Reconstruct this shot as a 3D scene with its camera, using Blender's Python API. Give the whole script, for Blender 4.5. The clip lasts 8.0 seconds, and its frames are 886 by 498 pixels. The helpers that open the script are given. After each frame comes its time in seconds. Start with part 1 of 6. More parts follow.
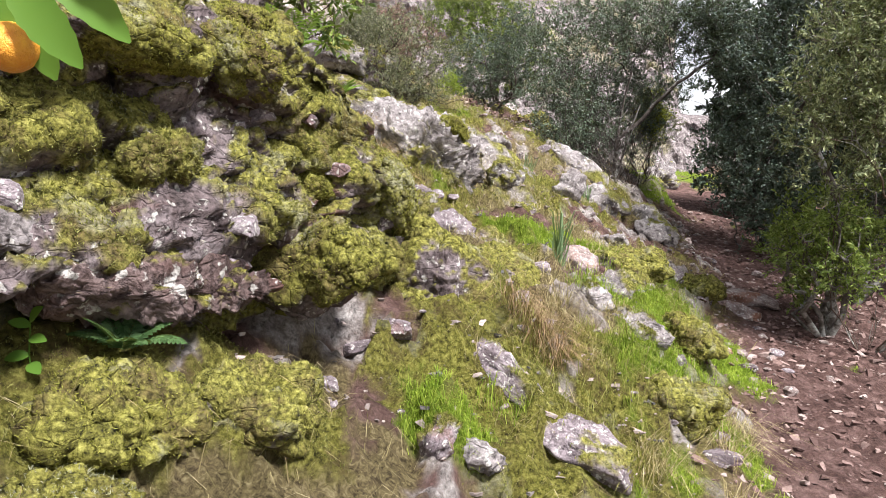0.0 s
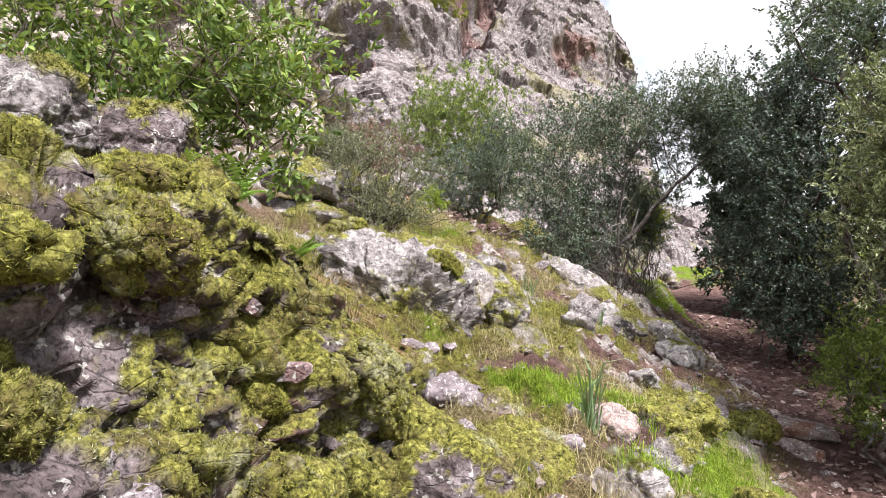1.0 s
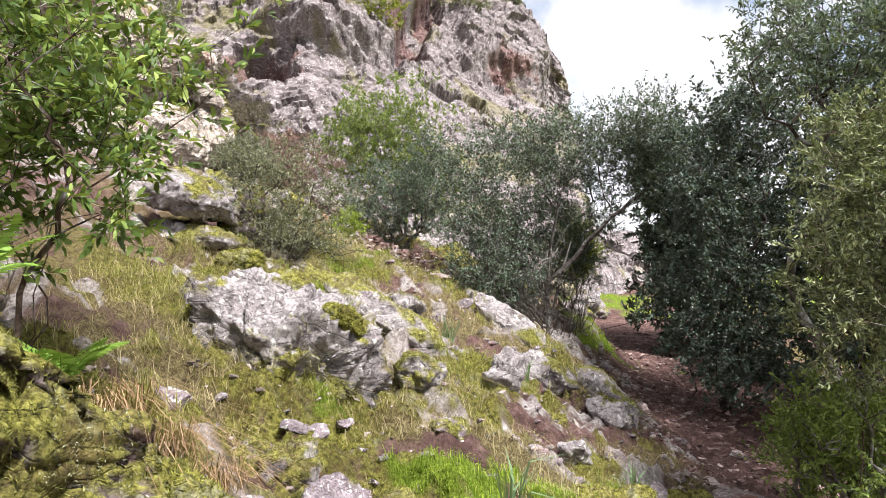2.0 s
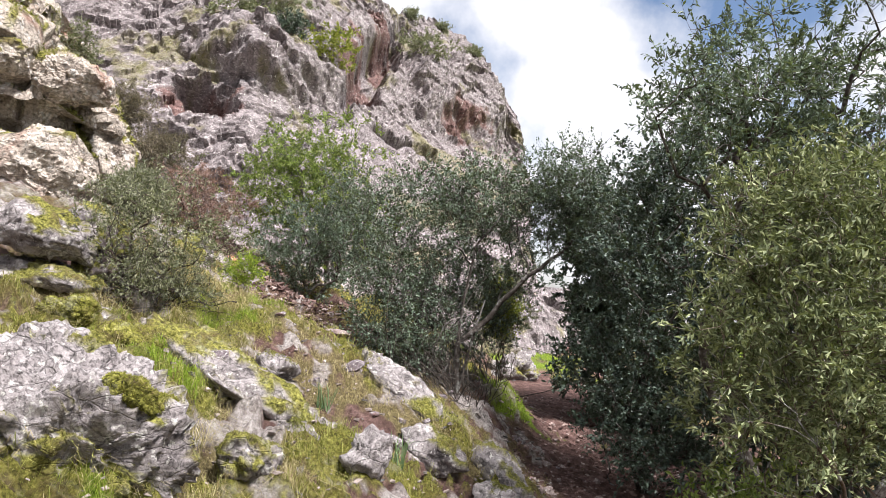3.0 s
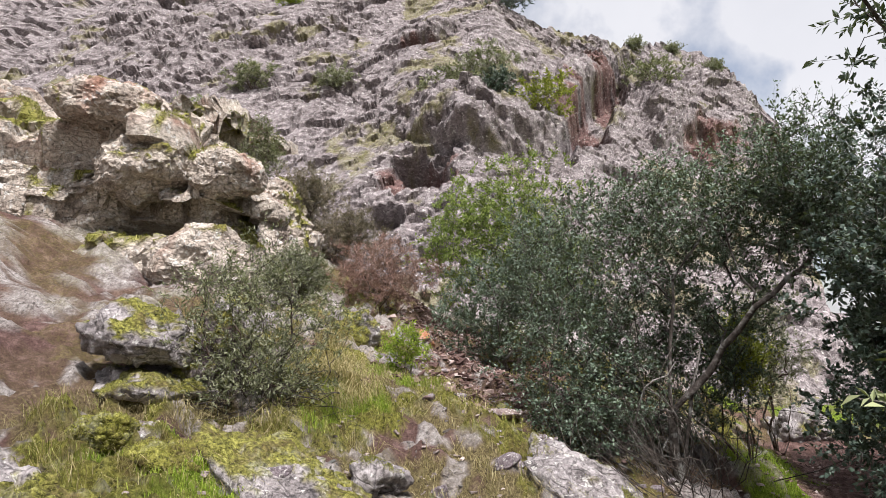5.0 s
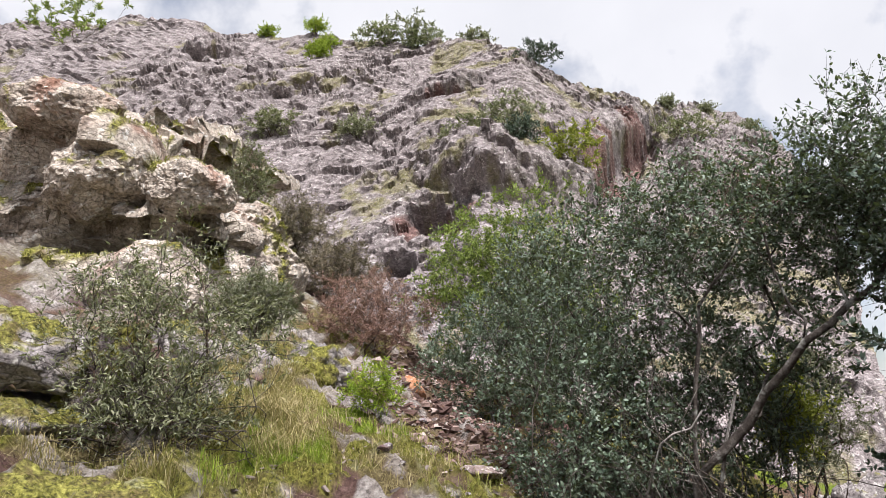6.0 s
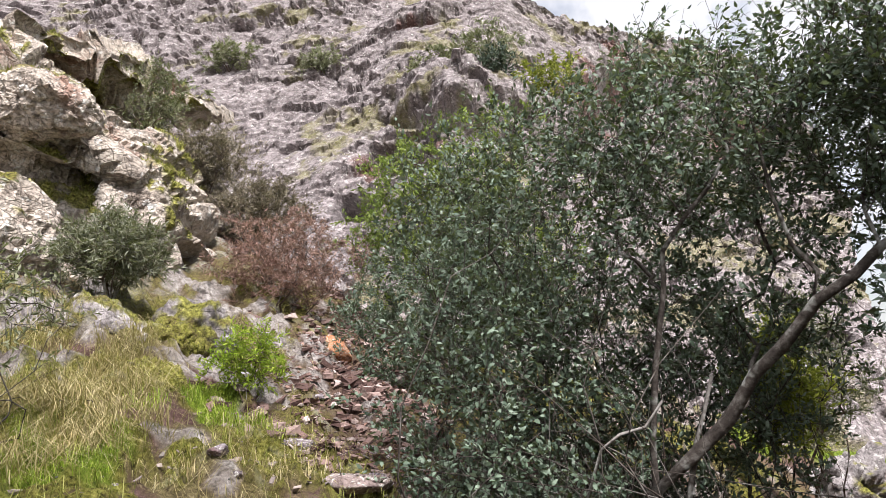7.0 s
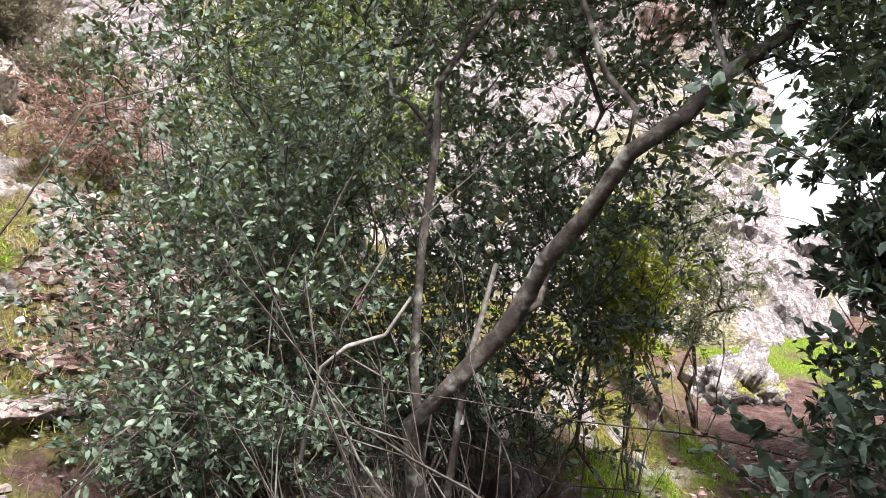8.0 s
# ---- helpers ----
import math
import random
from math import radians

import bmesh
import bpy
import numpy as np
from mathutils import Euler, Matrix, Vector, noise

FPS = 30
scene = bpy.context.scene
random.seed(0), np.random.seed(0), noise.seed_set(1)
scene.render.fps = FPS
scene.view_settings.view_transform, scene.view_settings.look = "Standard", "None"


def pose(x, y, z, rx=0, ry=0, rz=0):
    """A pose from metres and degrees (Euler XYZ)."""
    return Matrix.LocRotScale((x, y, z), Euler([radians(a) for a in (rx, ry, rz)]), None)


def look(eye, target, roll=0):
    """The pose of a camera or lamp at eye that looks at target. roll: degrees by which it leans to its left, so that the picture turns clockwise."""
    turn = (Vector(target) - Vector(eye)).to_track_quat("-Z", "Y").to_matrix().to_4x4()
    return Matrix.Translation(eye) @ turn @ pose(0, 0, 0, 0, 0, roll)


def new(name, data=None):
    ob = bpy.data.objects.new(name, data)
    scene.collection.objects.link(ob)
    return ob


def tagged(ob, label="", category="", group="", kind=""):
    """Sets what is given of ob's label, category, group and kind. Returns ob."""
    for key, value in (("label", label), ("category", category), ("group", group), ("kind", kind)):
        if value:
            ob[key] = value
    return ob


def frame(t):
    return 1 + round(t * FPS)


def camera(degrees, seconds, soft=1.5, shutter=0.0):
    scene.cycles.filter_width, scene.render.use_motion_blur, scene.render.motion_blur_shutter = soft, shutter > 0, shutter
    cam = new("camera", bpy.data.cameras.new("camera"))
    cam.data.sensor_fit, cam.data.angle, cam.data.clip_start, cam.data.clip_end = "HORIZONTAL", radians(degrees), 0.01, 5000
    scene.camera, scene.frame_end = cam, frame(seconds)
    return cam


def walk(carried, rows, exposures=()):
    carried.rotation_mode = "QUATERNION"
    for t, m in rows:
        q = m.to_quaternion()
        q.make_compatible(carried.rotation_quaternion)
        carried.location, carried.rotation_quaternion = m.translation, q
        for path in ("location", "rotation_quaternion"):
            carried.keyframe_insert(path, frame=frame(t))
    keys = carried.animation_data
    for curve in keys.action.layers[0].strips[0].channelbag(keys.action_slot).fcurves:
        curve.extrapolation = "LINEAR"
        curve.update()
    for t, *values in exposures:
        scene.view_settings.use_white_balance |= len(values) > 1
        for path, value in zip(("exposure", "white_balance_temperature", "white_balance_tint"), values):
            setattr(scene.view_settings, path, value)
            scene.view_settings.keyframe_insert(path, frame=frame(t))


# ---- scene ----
cam = camera(63.3, 8.0, soft=0.78)
PATH = [
    (0, (0.088, 0.182, 1.489), (0.074, 2.155, 1.161), 2.2),
    (0.5, (0.091, 0.708, 1.619), (0.092, 2.704, 1.489), 0.2),
    (1, (0.045, 0.93, 1.668), (0.069, 2.929, 1.617), -1.8),
    (1.1, (0.058, 0.994, 1.654), (0.09, 2.993, 1.605), -1.8),
    (1.5, (0.118, 1.374, 1.756), (0.256, 3.369, 1.721), -1.8),
    (1.7, (0.133, 1.471, 1.828), (0.306, 3.463, 1.791), -1.0),
    (2.8, (0.563, 1.847, 1.861), (0.869, 3.823, 1.931), 2.9),
    (3, (0.707, 2.024, 1.912), (1.03, 3.995, 2.021), 3.0),
    (3.5, (0.926, 2.447, 1.986), (1.209, 4.411, 2.239), 2.5),
    (4, (1.102, 2.779, 2.006), (1.293, 4.745, 2.318), 0.8),
    (4.5, (1.406, 2.996, 1.946), (1.322, 4.978, 2.198), -2.1),
    (4.7, (1.492, 3.115, 1.976), (1.223, 5.082, 2.218), -3.9),
    (5.8, (1.577, 3.96, 1.762), (1.036, 5.834, 2.207), -2.9),
    (6, (1.641, 4.251, 1.775), (1.146, 6.134, 2.233), -2.3),
    (6.5, (1.697, 4.853, 1.857), (1.232, 6.75, 2.29), -2.1),
    (6.8, (1.771, 5.206, 1.875), (1.29, 7.113, 2.237), -2.5),
    (7, (1.816, 5.409, 1.91), (1.333, 7.324, 2.224), -2.6),
    (7.2, (1.935, 5.59, 1.906), (1.458, 7.515, 2.169), -2.7),
    (7.5, (2.088, 5.889, 1.942), (1.637, 7.83, 2.113), -2.8),
    (8, (2.231, 6.288, 1.85), (1.899, 8.26, 1.872), -2.2),
]
walk(cam, [(t, look(eye, target, roll)) for t, eye, target, roll in PATH],
     exposures=((0.0, 1.0, 6300, 14), (0.7, 1.05, 6300, 14), (1.7, 1.08, 6300, 14), (3.0, 0.93, 6300, 14), (4.5, 0.58, 6300, 14), (6.5, 0.76, 6300, 14), (7.2, 0.96, 6300, 14), (8.0, 1.50, 6300, 14)))

# ---- light ----
SUN_ELEVATION, SUN_AZIMUTH = 60.0, 138.0   # azimuth: degrees clockwise from +y
world = bpy.data.worlds.new("world")
scene.world = world
world.use_nodes = True
wn, wl = world.node_tree.nodes, world.node_tree.links
wn.clear()
w_out = wn.new("ShaderNodeOutputWorld")
w_bg = wn.new("ShaderNodeBackground")
w_sky = wn.new("ShaderNodeTexSky")
w_sky.sky_type, w_sky.sun_disc = "NISHITA", False
w_sky.sun_elevation, w_sky.sun_rotation = radians(SUN_ELEVATION), radians(SUN_AZIMUTH)
w_co = wn.new("ShaderNodeTexCoord")
w_noise = wn.new("ShaderNodeTexNoise")
w_noise.inputs["Scale"].default_value, w_noise.inputs["Detail"].default_value = 2.6, 7.0
w_noise.inputs["Roughness"].default_value = 0.55
w_ramp = wn.new("ShaderNodeValToRGB")
w_ramp.color_ramp.elements[0].position, w_ramp.color_ramp.elements[1].position = 0.37, 0.49
w_shade = wn.new("ShaderNodeTexNoise")
w_shade.inputs["Scale"].default_value, w_shade.inputs["Detail"].default_value = 4.5, 5.0
w_cloud = wn.new("ShaderNodeMix")
w_cloud.data_type = "RGBA"
w_cloud.inputs[6].default_value, w_cloud.inputs[7].default_value = (12.0, 12.3, 12.8, 1), (17.0, 17.0, 17.0, 1)
w_mix = wn.new("ShaderNodeMix")
w_mix.data_type = "RGBA"
wl.new(w_co.outputs["Generated"], w_noise.inputs["Vector"])
wl.new(w_co.outputs["Generated"], w_shade.inputs["Vector"])
w_toward = wn.new("ShaderNodeVectorMath")   # a gap in the clouds low over the trees
w_toward.operation = "DOT_PRODUCT"
w_toward.inputs[1].default_value = Vector((0.45, 0.79, 0.40)).normalized()
w_gap = wn.new("ShaderNodeMapRange")
w_gap.inputs[1].default_value, w_gap.inputs[2].default_value, w_gap.inputs[4].default_value = 0.988, 0.9995, 0.10
w_less = wn.new("ShaderNodeMath")
w_less.operation = "SUBTRACT"
wl.new(w_co.outputs["Generated"], w_toward.inputs[0])
wl.new(w_toward.outputs["Value"], w_gap.inputs[0])
wl.new(w_noise.outputs["Fac"], w_less.inputs[0])
wl.new(w_gap.outputs[0], w_less.inputs[1])
wl.new(w_less.outputs[0], w_ramp.inputs["Fac"])
wl.new(w_shade.outputs["Fac"], w_cloud.inputs[0])
wl.new(w_ramp.outputs["Color"], w_mix.inputs[0])
w_blue = wn.new("ShaderNodeMix")
w_blue.data_type, w_blue.blend_type = "RGBA", "MULTIPLY"
w_blue.inputs[0].default_value, w_blue.inputs[7].default_value = 1.0, (2.0, 2.0, 2.0, 1)
wl.new(w_sky.outputs["Color"], w_blue.inputs[6])
wl.new(w_blue.outputs[2], w_mix.inputs[6])
wl.new(w_cloud.outputs[2], w_mix.inputs[7])
wl.new(w_mix.outputs[2], w_bg.inputs["Color"])
w_bg.inputs["Strength"].default_value = 0.038
wl.new(w_bg.outputs["Background"], w_out.inputs["Surface"])
sun = new("sun", bpy.data.lights.new("sun", "SUN"))
sun.data.energy, sun.data.angle, sun.data.color = 5.6, radians(10), (1.0, 0.97, 0.93)
_az, _el = radians(SUN_AZIMUTH), radians(SUN_ELEVATION)
_to = Vector((math.sin(_az) * math.cos(_el), math.cos(_az) * math.cos(_el), math.sin(_el)))
sun.matrix_world = look(_to * 50, (0, 0, 0))


# ---- materials ----
class Nodes:
    """A small helper round one material's node tree."""

    def __init__(self, name):
        self.mat = bpy.data.materials.new(name)
        self.mat.use_nodes = True
        self.n, self.l = self.mat.node_tree.nodes, self.mat.node_tree.links
        self.bsdf = self.n["Principled BSDF"]
        self.co = self.n.new("ShaderNodeNewGeometry").outputs["Position"]

    def noise(self, scale, detail=5.0, rough=0.6, distort=0.0, vec=None):
        k = self.n.new("ShaderNodeTexNoise")
        k.inputs["Scale"].default_value, k.inputs["Detail"].default_value = scale, detail
        k.inputs["Roughness"].default_value, k.inputs["Distortion"].default_value = rough, distort
        self.l.new(vec or self.co, k.inputs["Vector"])
        return k.outputs["Fac"]

    def cells(self, scale, feature="DISTANCE_TO_EDGE", out="Distance", vec=None):
        k = self.n.new("ShaderNodeTexVoronoi")
        k.feature = feature
        k.inputs["Scale"].default_value = scale
        self.l.new(vec or self.co, k.inputs["Vector"])
        return k.outputs[out]

    def warped(self, scale, amount):
        k = self.n.new("ShaderNodeTexNoise")
        k.inputs["Scale"].default_value, k.inputs["Detail"].default_value = scale, 3.0
        self.l.new(self.co, k.inputs["Vector"])
        m = self.n.new("ShaderNodeVectorMath")
        m.operation = "MULTIPLY_ADD"
        m.inputs[1].default_value = (amount,) * 3
        self.l.new(k.outputs["Color"], m.inputs[0])
        self.l.new(self.co, m.inputs[2])
        return m.outputs[0]

    def ramp(self, fac, *stops):
        k = self.n.new("ShaderNodeValToRGB")
        e = k.color_ramp.elements
        while len(e) < len(stops):
            e.new(0.5)
        for el, (p, c) in zip(e, stops):
            el.position = p
            el.color = (*c, 1) if isinstance(c, tuple) else (c, c, c, 1)
        self.l.new(fac, k.inputs["Fac"])
        return k.outputs["Color"]

    def mix(self, fac, a, b, how="MIX"):
        k = self.n.new("ShaderNodeMix")
        k.data_type, k.blend_type = "RGBA", how
        for sock, v in ((k.inputs[0], fac), (k.inputs[6], a), (k.inputs[7], b)):
            if isinstance(v, tuple):
                sock.default_value = (*v, 1)
            elif isinstance(v, float):
                sock.default_value = v
            else:
                self.l.new(v, sock)
        return k.outputs[2]

    def math(self, op, a, b=0.0):
        k = self.n.new("ShaderNodeMath")
        k.operation = op
        for sock, v in zip(k.inputs, (a, b)):
            if isinstance(v, float):
                sock.default_value = v
            else:
                self.l.new(v, sock)
        return k.outputs[0]

    def up(self):
        k = self.n.new("ShaderNodeSeparateXYZ")
        self.l.new(self.n.new("ShaderNodeNewGeometry").outputs["Normal"], k.inputs[0])
        return k.outputs["Z"]

    def random(self):
        return self.n.new("ShaderNodeNewGeometry").outputs["Random Per Island"]

    def thing(self):
        return self.n.new("ShaderNodeObjectInfo").outputs["Random"]

    def bump(self, height, strength, distance):
        k = self.n.new("ShaderNodeBump")
        k.inputs["Strength"].default_value, k.inputs["Distance"].default_value = strength, distance
        self.l.new(height, k.inputs["Height"])
        self.l.new(k.outputs["Normal"], self.bsdf.inputs["Normal"])

    def finish(self, color, rough=0.9, spec=0.2):
        self.l.new(color, self.bsdf.inputs["Base Color"])
        self.bsdf.inputs["Roughness"].default_value = rough
        self.bsdf.inputs["Specular IOR Level"].default_value = spec
        return self.mat


def stored(k, name):
    a = k.n.new("ShaderNodeAttribute")
    a.attribute_name = name
    return a.outputs["Fac"]


def moss_color(k, scale=1.0):
    green = k.ramp(k.noise(52 * scale, 5.0, 0.7), (0.33, (0.014, 0.015, 0.004)), (0.50, (0.168, 0.161, 0.030)), (0.68, (0.37, 0.355, 0.09)))
    brown = k.ramp(k.noise(60 * scale, 4.0), (0.3, (0.022, 0.016, 0.008)), (0.7, (0.17, 0.125, 0.05)))
    pale = k.ramp(k.noise(70 * scale, 4.0), (0.3, (0.10, 0.10, 0.06)), (0.7, (0.46, 0.45, 0.30)))
    c = k.mix(k.ramp(k.noise(7 * scale, 5.0, 0.65), (0.47, 0.0), (0.62, 0.75)), green, brown)
    return k.mix(k.ramp(k.noise(4.3 * scale, 5.0, 0.65, 0.3), (0.56, 0.0), (0.68, 0.7)), c, pale)


def rock_material(name, grey, pale, dark, warm, scale=1.0, lichen=0.5, warmth=0.0, cracks=0.4, rubble=0.0):
    """Weathered rock: mottled stone, cracks, lichen spots; moss and rust where the mesh stores them."""
    k = Nodes(name)
    v = k.warped(2.0 * scale, 0.14 / scale)
    base = k.ramp(k.noise(2.2 * scale, 9.0, 0.72, vec=v), (0.30, dark), (0.46, grey), (0.68, pale))
    base = k.mix(0.55, base, k.ramp(k.noise(21 * scale, 8.0, 0.78), (0.32, 0.10), (0.52, 0.5), (0.72, 0.88)), "OVERLAY")
    rust = stored(k, "rust")
    if warmth:
        rust = k.math("MAXIMUM", rust, k.ramp(k.noise(0.8 * scale, 5.0, 0.6, 0.6), (0.60 - 0.1 * warmth, 0.0), (0.74 - 0.1 * warmth, 0.75)))
    base = k.mix(rust, base, k.mix(0.6, warm, base, "OVERLAY"))
    fine = k.n.new("ShaderNodeVectorMath")
    fine.operation = "MULTIPLY"
    fine.inputs[1].default_value = (1.0, 1.0, 1.7)
    k.l.new(v, fine.inputs[0])
    # Crack lines: darkened in the colour as well as sunk in the relief.
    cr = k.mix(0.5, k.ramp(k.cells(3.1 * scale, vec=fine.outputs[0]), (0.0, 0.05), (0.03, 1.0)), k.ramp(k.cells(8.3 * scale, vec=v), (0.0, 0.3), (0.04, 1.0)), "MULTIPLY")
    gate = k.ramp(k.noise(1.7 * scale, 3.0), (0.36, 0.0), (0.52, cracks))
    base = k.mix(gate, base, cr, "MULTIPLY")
    relief = k.mix(0.35, k.noise(16 * scale, 10.0, 0.8), cr)
    if rubble:
        bits = k.n.new("ShaderNodeTexVoronoi")
        bits.inputs["Scale"].default_value = 9.0 * scale
        k.l.new(fine.outputs[0], bits.inputs["Vector"])
        base = k.mix(rubble, base, k.ramp(bits.outputs["Color"], (0.1, 0.2), (0.9, 0.8)), "OVERLAY")
        # Gaps between the fragments are darkened in the colour too.
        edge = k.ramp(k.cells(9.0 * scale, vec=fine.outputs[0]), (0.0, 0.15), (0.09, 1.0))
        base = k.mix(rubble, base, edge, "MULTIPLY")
        relief = k.mix(0.5, relief, k.mix(0.6, bits.outputs["Color"], edge))
    # Pits: the shade inside them is put into the colour, over the same relief.
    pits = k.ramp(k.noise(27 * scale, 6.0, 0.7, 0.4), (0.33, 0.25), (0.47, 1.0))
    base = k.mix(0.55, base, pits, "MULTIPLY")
    relief = k.mix(0.4, relief, pits)
    spots = k.ramp(k.noise(11 * scale, 4.0, 0.6, vec=v), (0.60 - 0.08 * lichen, 0.0), (0.64 - 0.08 * lichen, 0.8))
    base = k.mix(spots, base, k.ramp(k.noise(40 * scale, 3.0), (0.35, (0.42, 0.40, 0.37)), (0.65, (0.70, 0.68, 0.63))))
    base = k.mix(stored(k, "moss"), base, moss_color(k))
    k.bump(relief, 1.0, 0.055 / scale)
    return k.finish(base, 0.92, 0.15)


def leaf_material(name, deep, mid, light, gloss=0.45, through_light=0.25, patch=1.8, shine=0.2):
    k = Nodes(name)
    c = k.ramp(k.random(), (0.0, deep), (0.55, mid), (1.0, light))
    c = k.mix(0.35, c, k.ramp(k.noise(patch, 3.0), (0.35, 0.22), (0.65, 0.78)), "OVERLAY")
    k.finish(c, gloss, shine)
    tr = k.n.new("ShaderNodeBsdfTranslucent")
    k.l.new(k.mix(0.5, c, (0.35, 0.42, 0.05)), tr.inputs["Color"])
    add = k.n.new("ShaderNodeMixShader")
    add.inputs[0].default_value = through_light
    k.l.new(k.bsdf.outputs[0], add.inputs[1])
    k.l.new(tr.outputs[0], add.inputs[2])
    k.l.new(add.outputs[0], k.n["Material Output"].inputs["Surface"])
    return k.mat


def bark_material(name, dark, mid, pale, blotches=0.7):
    k = Nodes(name)
    c = k.ramp(k.noise(26, 7.0, 0.7), (0.3, dark), (0.5, mid), (0.68, pale))
    c = k.mix(k.ramp(k.noise(9, 3.0), (0.53, 0.0), (0.60, blotches)), c, k.ramp(k.noise(70, 3.0), (0.35, (0.20, 0.20, 0.18)), (0.65, (0.42, 0.42, 0.39))))
    k.bump(k.noise(60, 6.0, 0.7), 0.6, 0.006)
    return k.finish(c, 0.9, 0.1)


def ground_material():
    k = Nodes("hillside_ground")
    v = k.warped(1.5, 0.3)
    soil = k.ramp(k.noise(9, 9.0, 0.75, vec=v), (0.28, (0.030, 0.017, 0.014)), (0.5, (0.13, 0.077, 0.066)), (0.72, (0.29, 0.19, 0.168)))
    soil = k.mix(0.6, soil, k.ramp(k.noise(75, 6.0, 0.78), (0.3, 0.1), (0.7, 0.9)), "OVERLAY")
    stone = k.ramp(k.noise(14, 9.0, 0.75, vec=v), (0.3, (0.11, 0.09, 0.08)), (0.48, (0.32, 0.28, 0.26)), (0.66, (0.58, 0.54, 0.51)))
    stone = k.mix(0.7, stone, k.ramp(k.noise(48, 8.0, 0.78), (0.3, 0.05), (0.7, 0.95)), "OVERLAY")
    stone = k.mix(0.8, stone, k.ramp(k.noise(30, 6.0, 0.7, 0.4), (0.34, 0.2), (0.47, 1.0)), "MULTIPLY")
    c = k.mix(stored(k, "rock"), soil, stone)
    dry = k.ramp(k.noise(45, 5.0, 0.65, 1.2), (0.35, (0.05, 0.040, 0.018)), (0.55, (0.19, 0.155, 0.07)), (0.72, (0.36, 0.31, 0.16)))
    c = k.mix(stored(k, "straw"), c, dry)
    c = k.mix(stored(k, "moss"), c, moss_color(k, 0.9))
    grass = k.ramp(k.noise(50, 5.0, 0.7), (0.3, (0.05, 0.075, 0.010)), (0.5, (0.14, 0.20, 0.02)), (0.7, (0.26, 0.33, 0.05)))
    c = k.mix(stored(k, "lawn"), c, grass)
    k.bump(k.noise(38, 10.0, 0.8), 1.0, 0.04)
    return k.finish(c, 0.95, 0.1)


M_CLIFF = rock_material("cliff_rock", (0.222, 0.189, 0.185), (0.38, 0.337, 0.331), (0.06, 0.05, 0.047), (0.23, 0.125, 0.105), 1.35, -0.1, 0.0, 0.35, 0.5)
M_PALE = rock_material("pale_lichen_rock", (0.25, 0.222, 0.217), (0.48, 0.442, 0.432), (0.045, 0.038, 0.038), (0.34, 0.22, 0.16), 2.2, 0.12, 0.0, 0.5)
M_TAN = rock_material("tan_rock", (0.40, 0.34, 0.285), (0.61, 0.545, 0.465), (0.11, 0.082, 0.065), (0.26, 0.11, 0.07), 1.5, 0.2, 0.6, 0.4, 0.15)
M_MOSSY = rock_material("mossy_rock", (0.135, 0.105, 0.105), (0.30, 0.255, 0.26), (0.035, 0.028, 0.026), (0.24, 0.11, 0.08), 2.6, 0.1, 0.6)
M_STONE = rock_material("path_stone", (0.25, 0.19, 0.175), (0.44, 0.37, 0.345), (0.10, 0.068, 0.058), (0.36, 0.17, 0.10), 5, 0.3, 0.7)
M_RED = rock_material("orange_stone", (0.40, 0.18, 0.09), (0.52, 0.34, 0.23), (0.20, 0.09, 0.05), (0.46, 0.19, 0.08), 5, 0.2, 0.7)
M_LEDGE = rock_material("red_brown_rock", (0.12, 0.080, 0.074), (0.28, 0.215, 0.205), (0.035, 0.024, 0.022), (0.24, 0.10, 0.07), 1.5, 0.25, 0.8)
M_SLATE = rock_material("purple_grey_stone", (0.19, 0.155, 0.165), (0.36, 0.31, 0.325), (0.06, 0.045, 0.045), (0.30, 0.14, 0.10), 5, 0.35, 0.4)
M_GROUND = ground_material()
M_BARK = bark_material("grey_bark", (0.035, 0.028, 0.024), (0.10, 0.085, 0.072), (0.24, 0.22, 0.20))
M_TREE_BARK = bark_material("brown_grey_bark", (0.022, 0.018, 0.016), (0.065, 0.054, 0.047), (0.18, 0.165, 0.15))
M_STEM = bark_material("dark_stem", (0.018, 0.014, 0.012), (0.05, 0.040, 0.034), (0.13, 0.115, 0.10), 0.2)
M_TWIG = bark_material("brown_twig", (0.03, 0.02, 0.016), (0.085, 0.06, 0.045), (0.19, 0.15, 0.12))
M_DEAD = bark_material("bleached_wood", (0.08, 0.07, 0.06), (0.18, 0.165, 0.15), (0.34, 0.32, 0.30))
M_LEAF = leaf_material("leathery_leaf", (0.026, 0.044, 0.030), (0.095, 0.132, 0.090), (0.19, 0.24, 0.18), 0.50, 0.14, shine=0.3)
M_LEAF_DARK = leaf_material("dark_leaf", (0.018, 0.033, 0.025), (0.048, 0.073, 0.052), (0.125, 0.165, 0.125), 0.45, 0.06, shine=0.35)
M_LEAF_FRESH = leaf_material("fresh_leaf", (0.04, 0.07, 0.018), (0.15, 0.215, 0.05), (0.34, 0.41, 0.12), 0.5, 0.35)
M_LEAF_OLIVE = leaf_material("olive_leaf", (0.045, 0.058, 0.026), (0.165, 0.195, 0.095), (0.37, 0.40, 0.22), 0.55, 0.15)
M_LEAF_GREY = leaf_material("grey_leaf", (0.08, 0.09, 0.055), (0.20, 0.21, 0.145), (0.38, 0.38, 0.29), 0.6)
M_LEAF_SAGE = leaf_material("sage_leaf", (0.05, 0.058, 0.034), (0.17, 0.18, 0.112), (0.36, 0.365, 0.25), 0.6)
M_LEAF_SHRUB = leaf_material("shrub_leaf", (0.026, 0.052, 0.014), (0.105, 0.165, 0.036), (0.27, 0.35, 0.09), 0.45, 0.3)
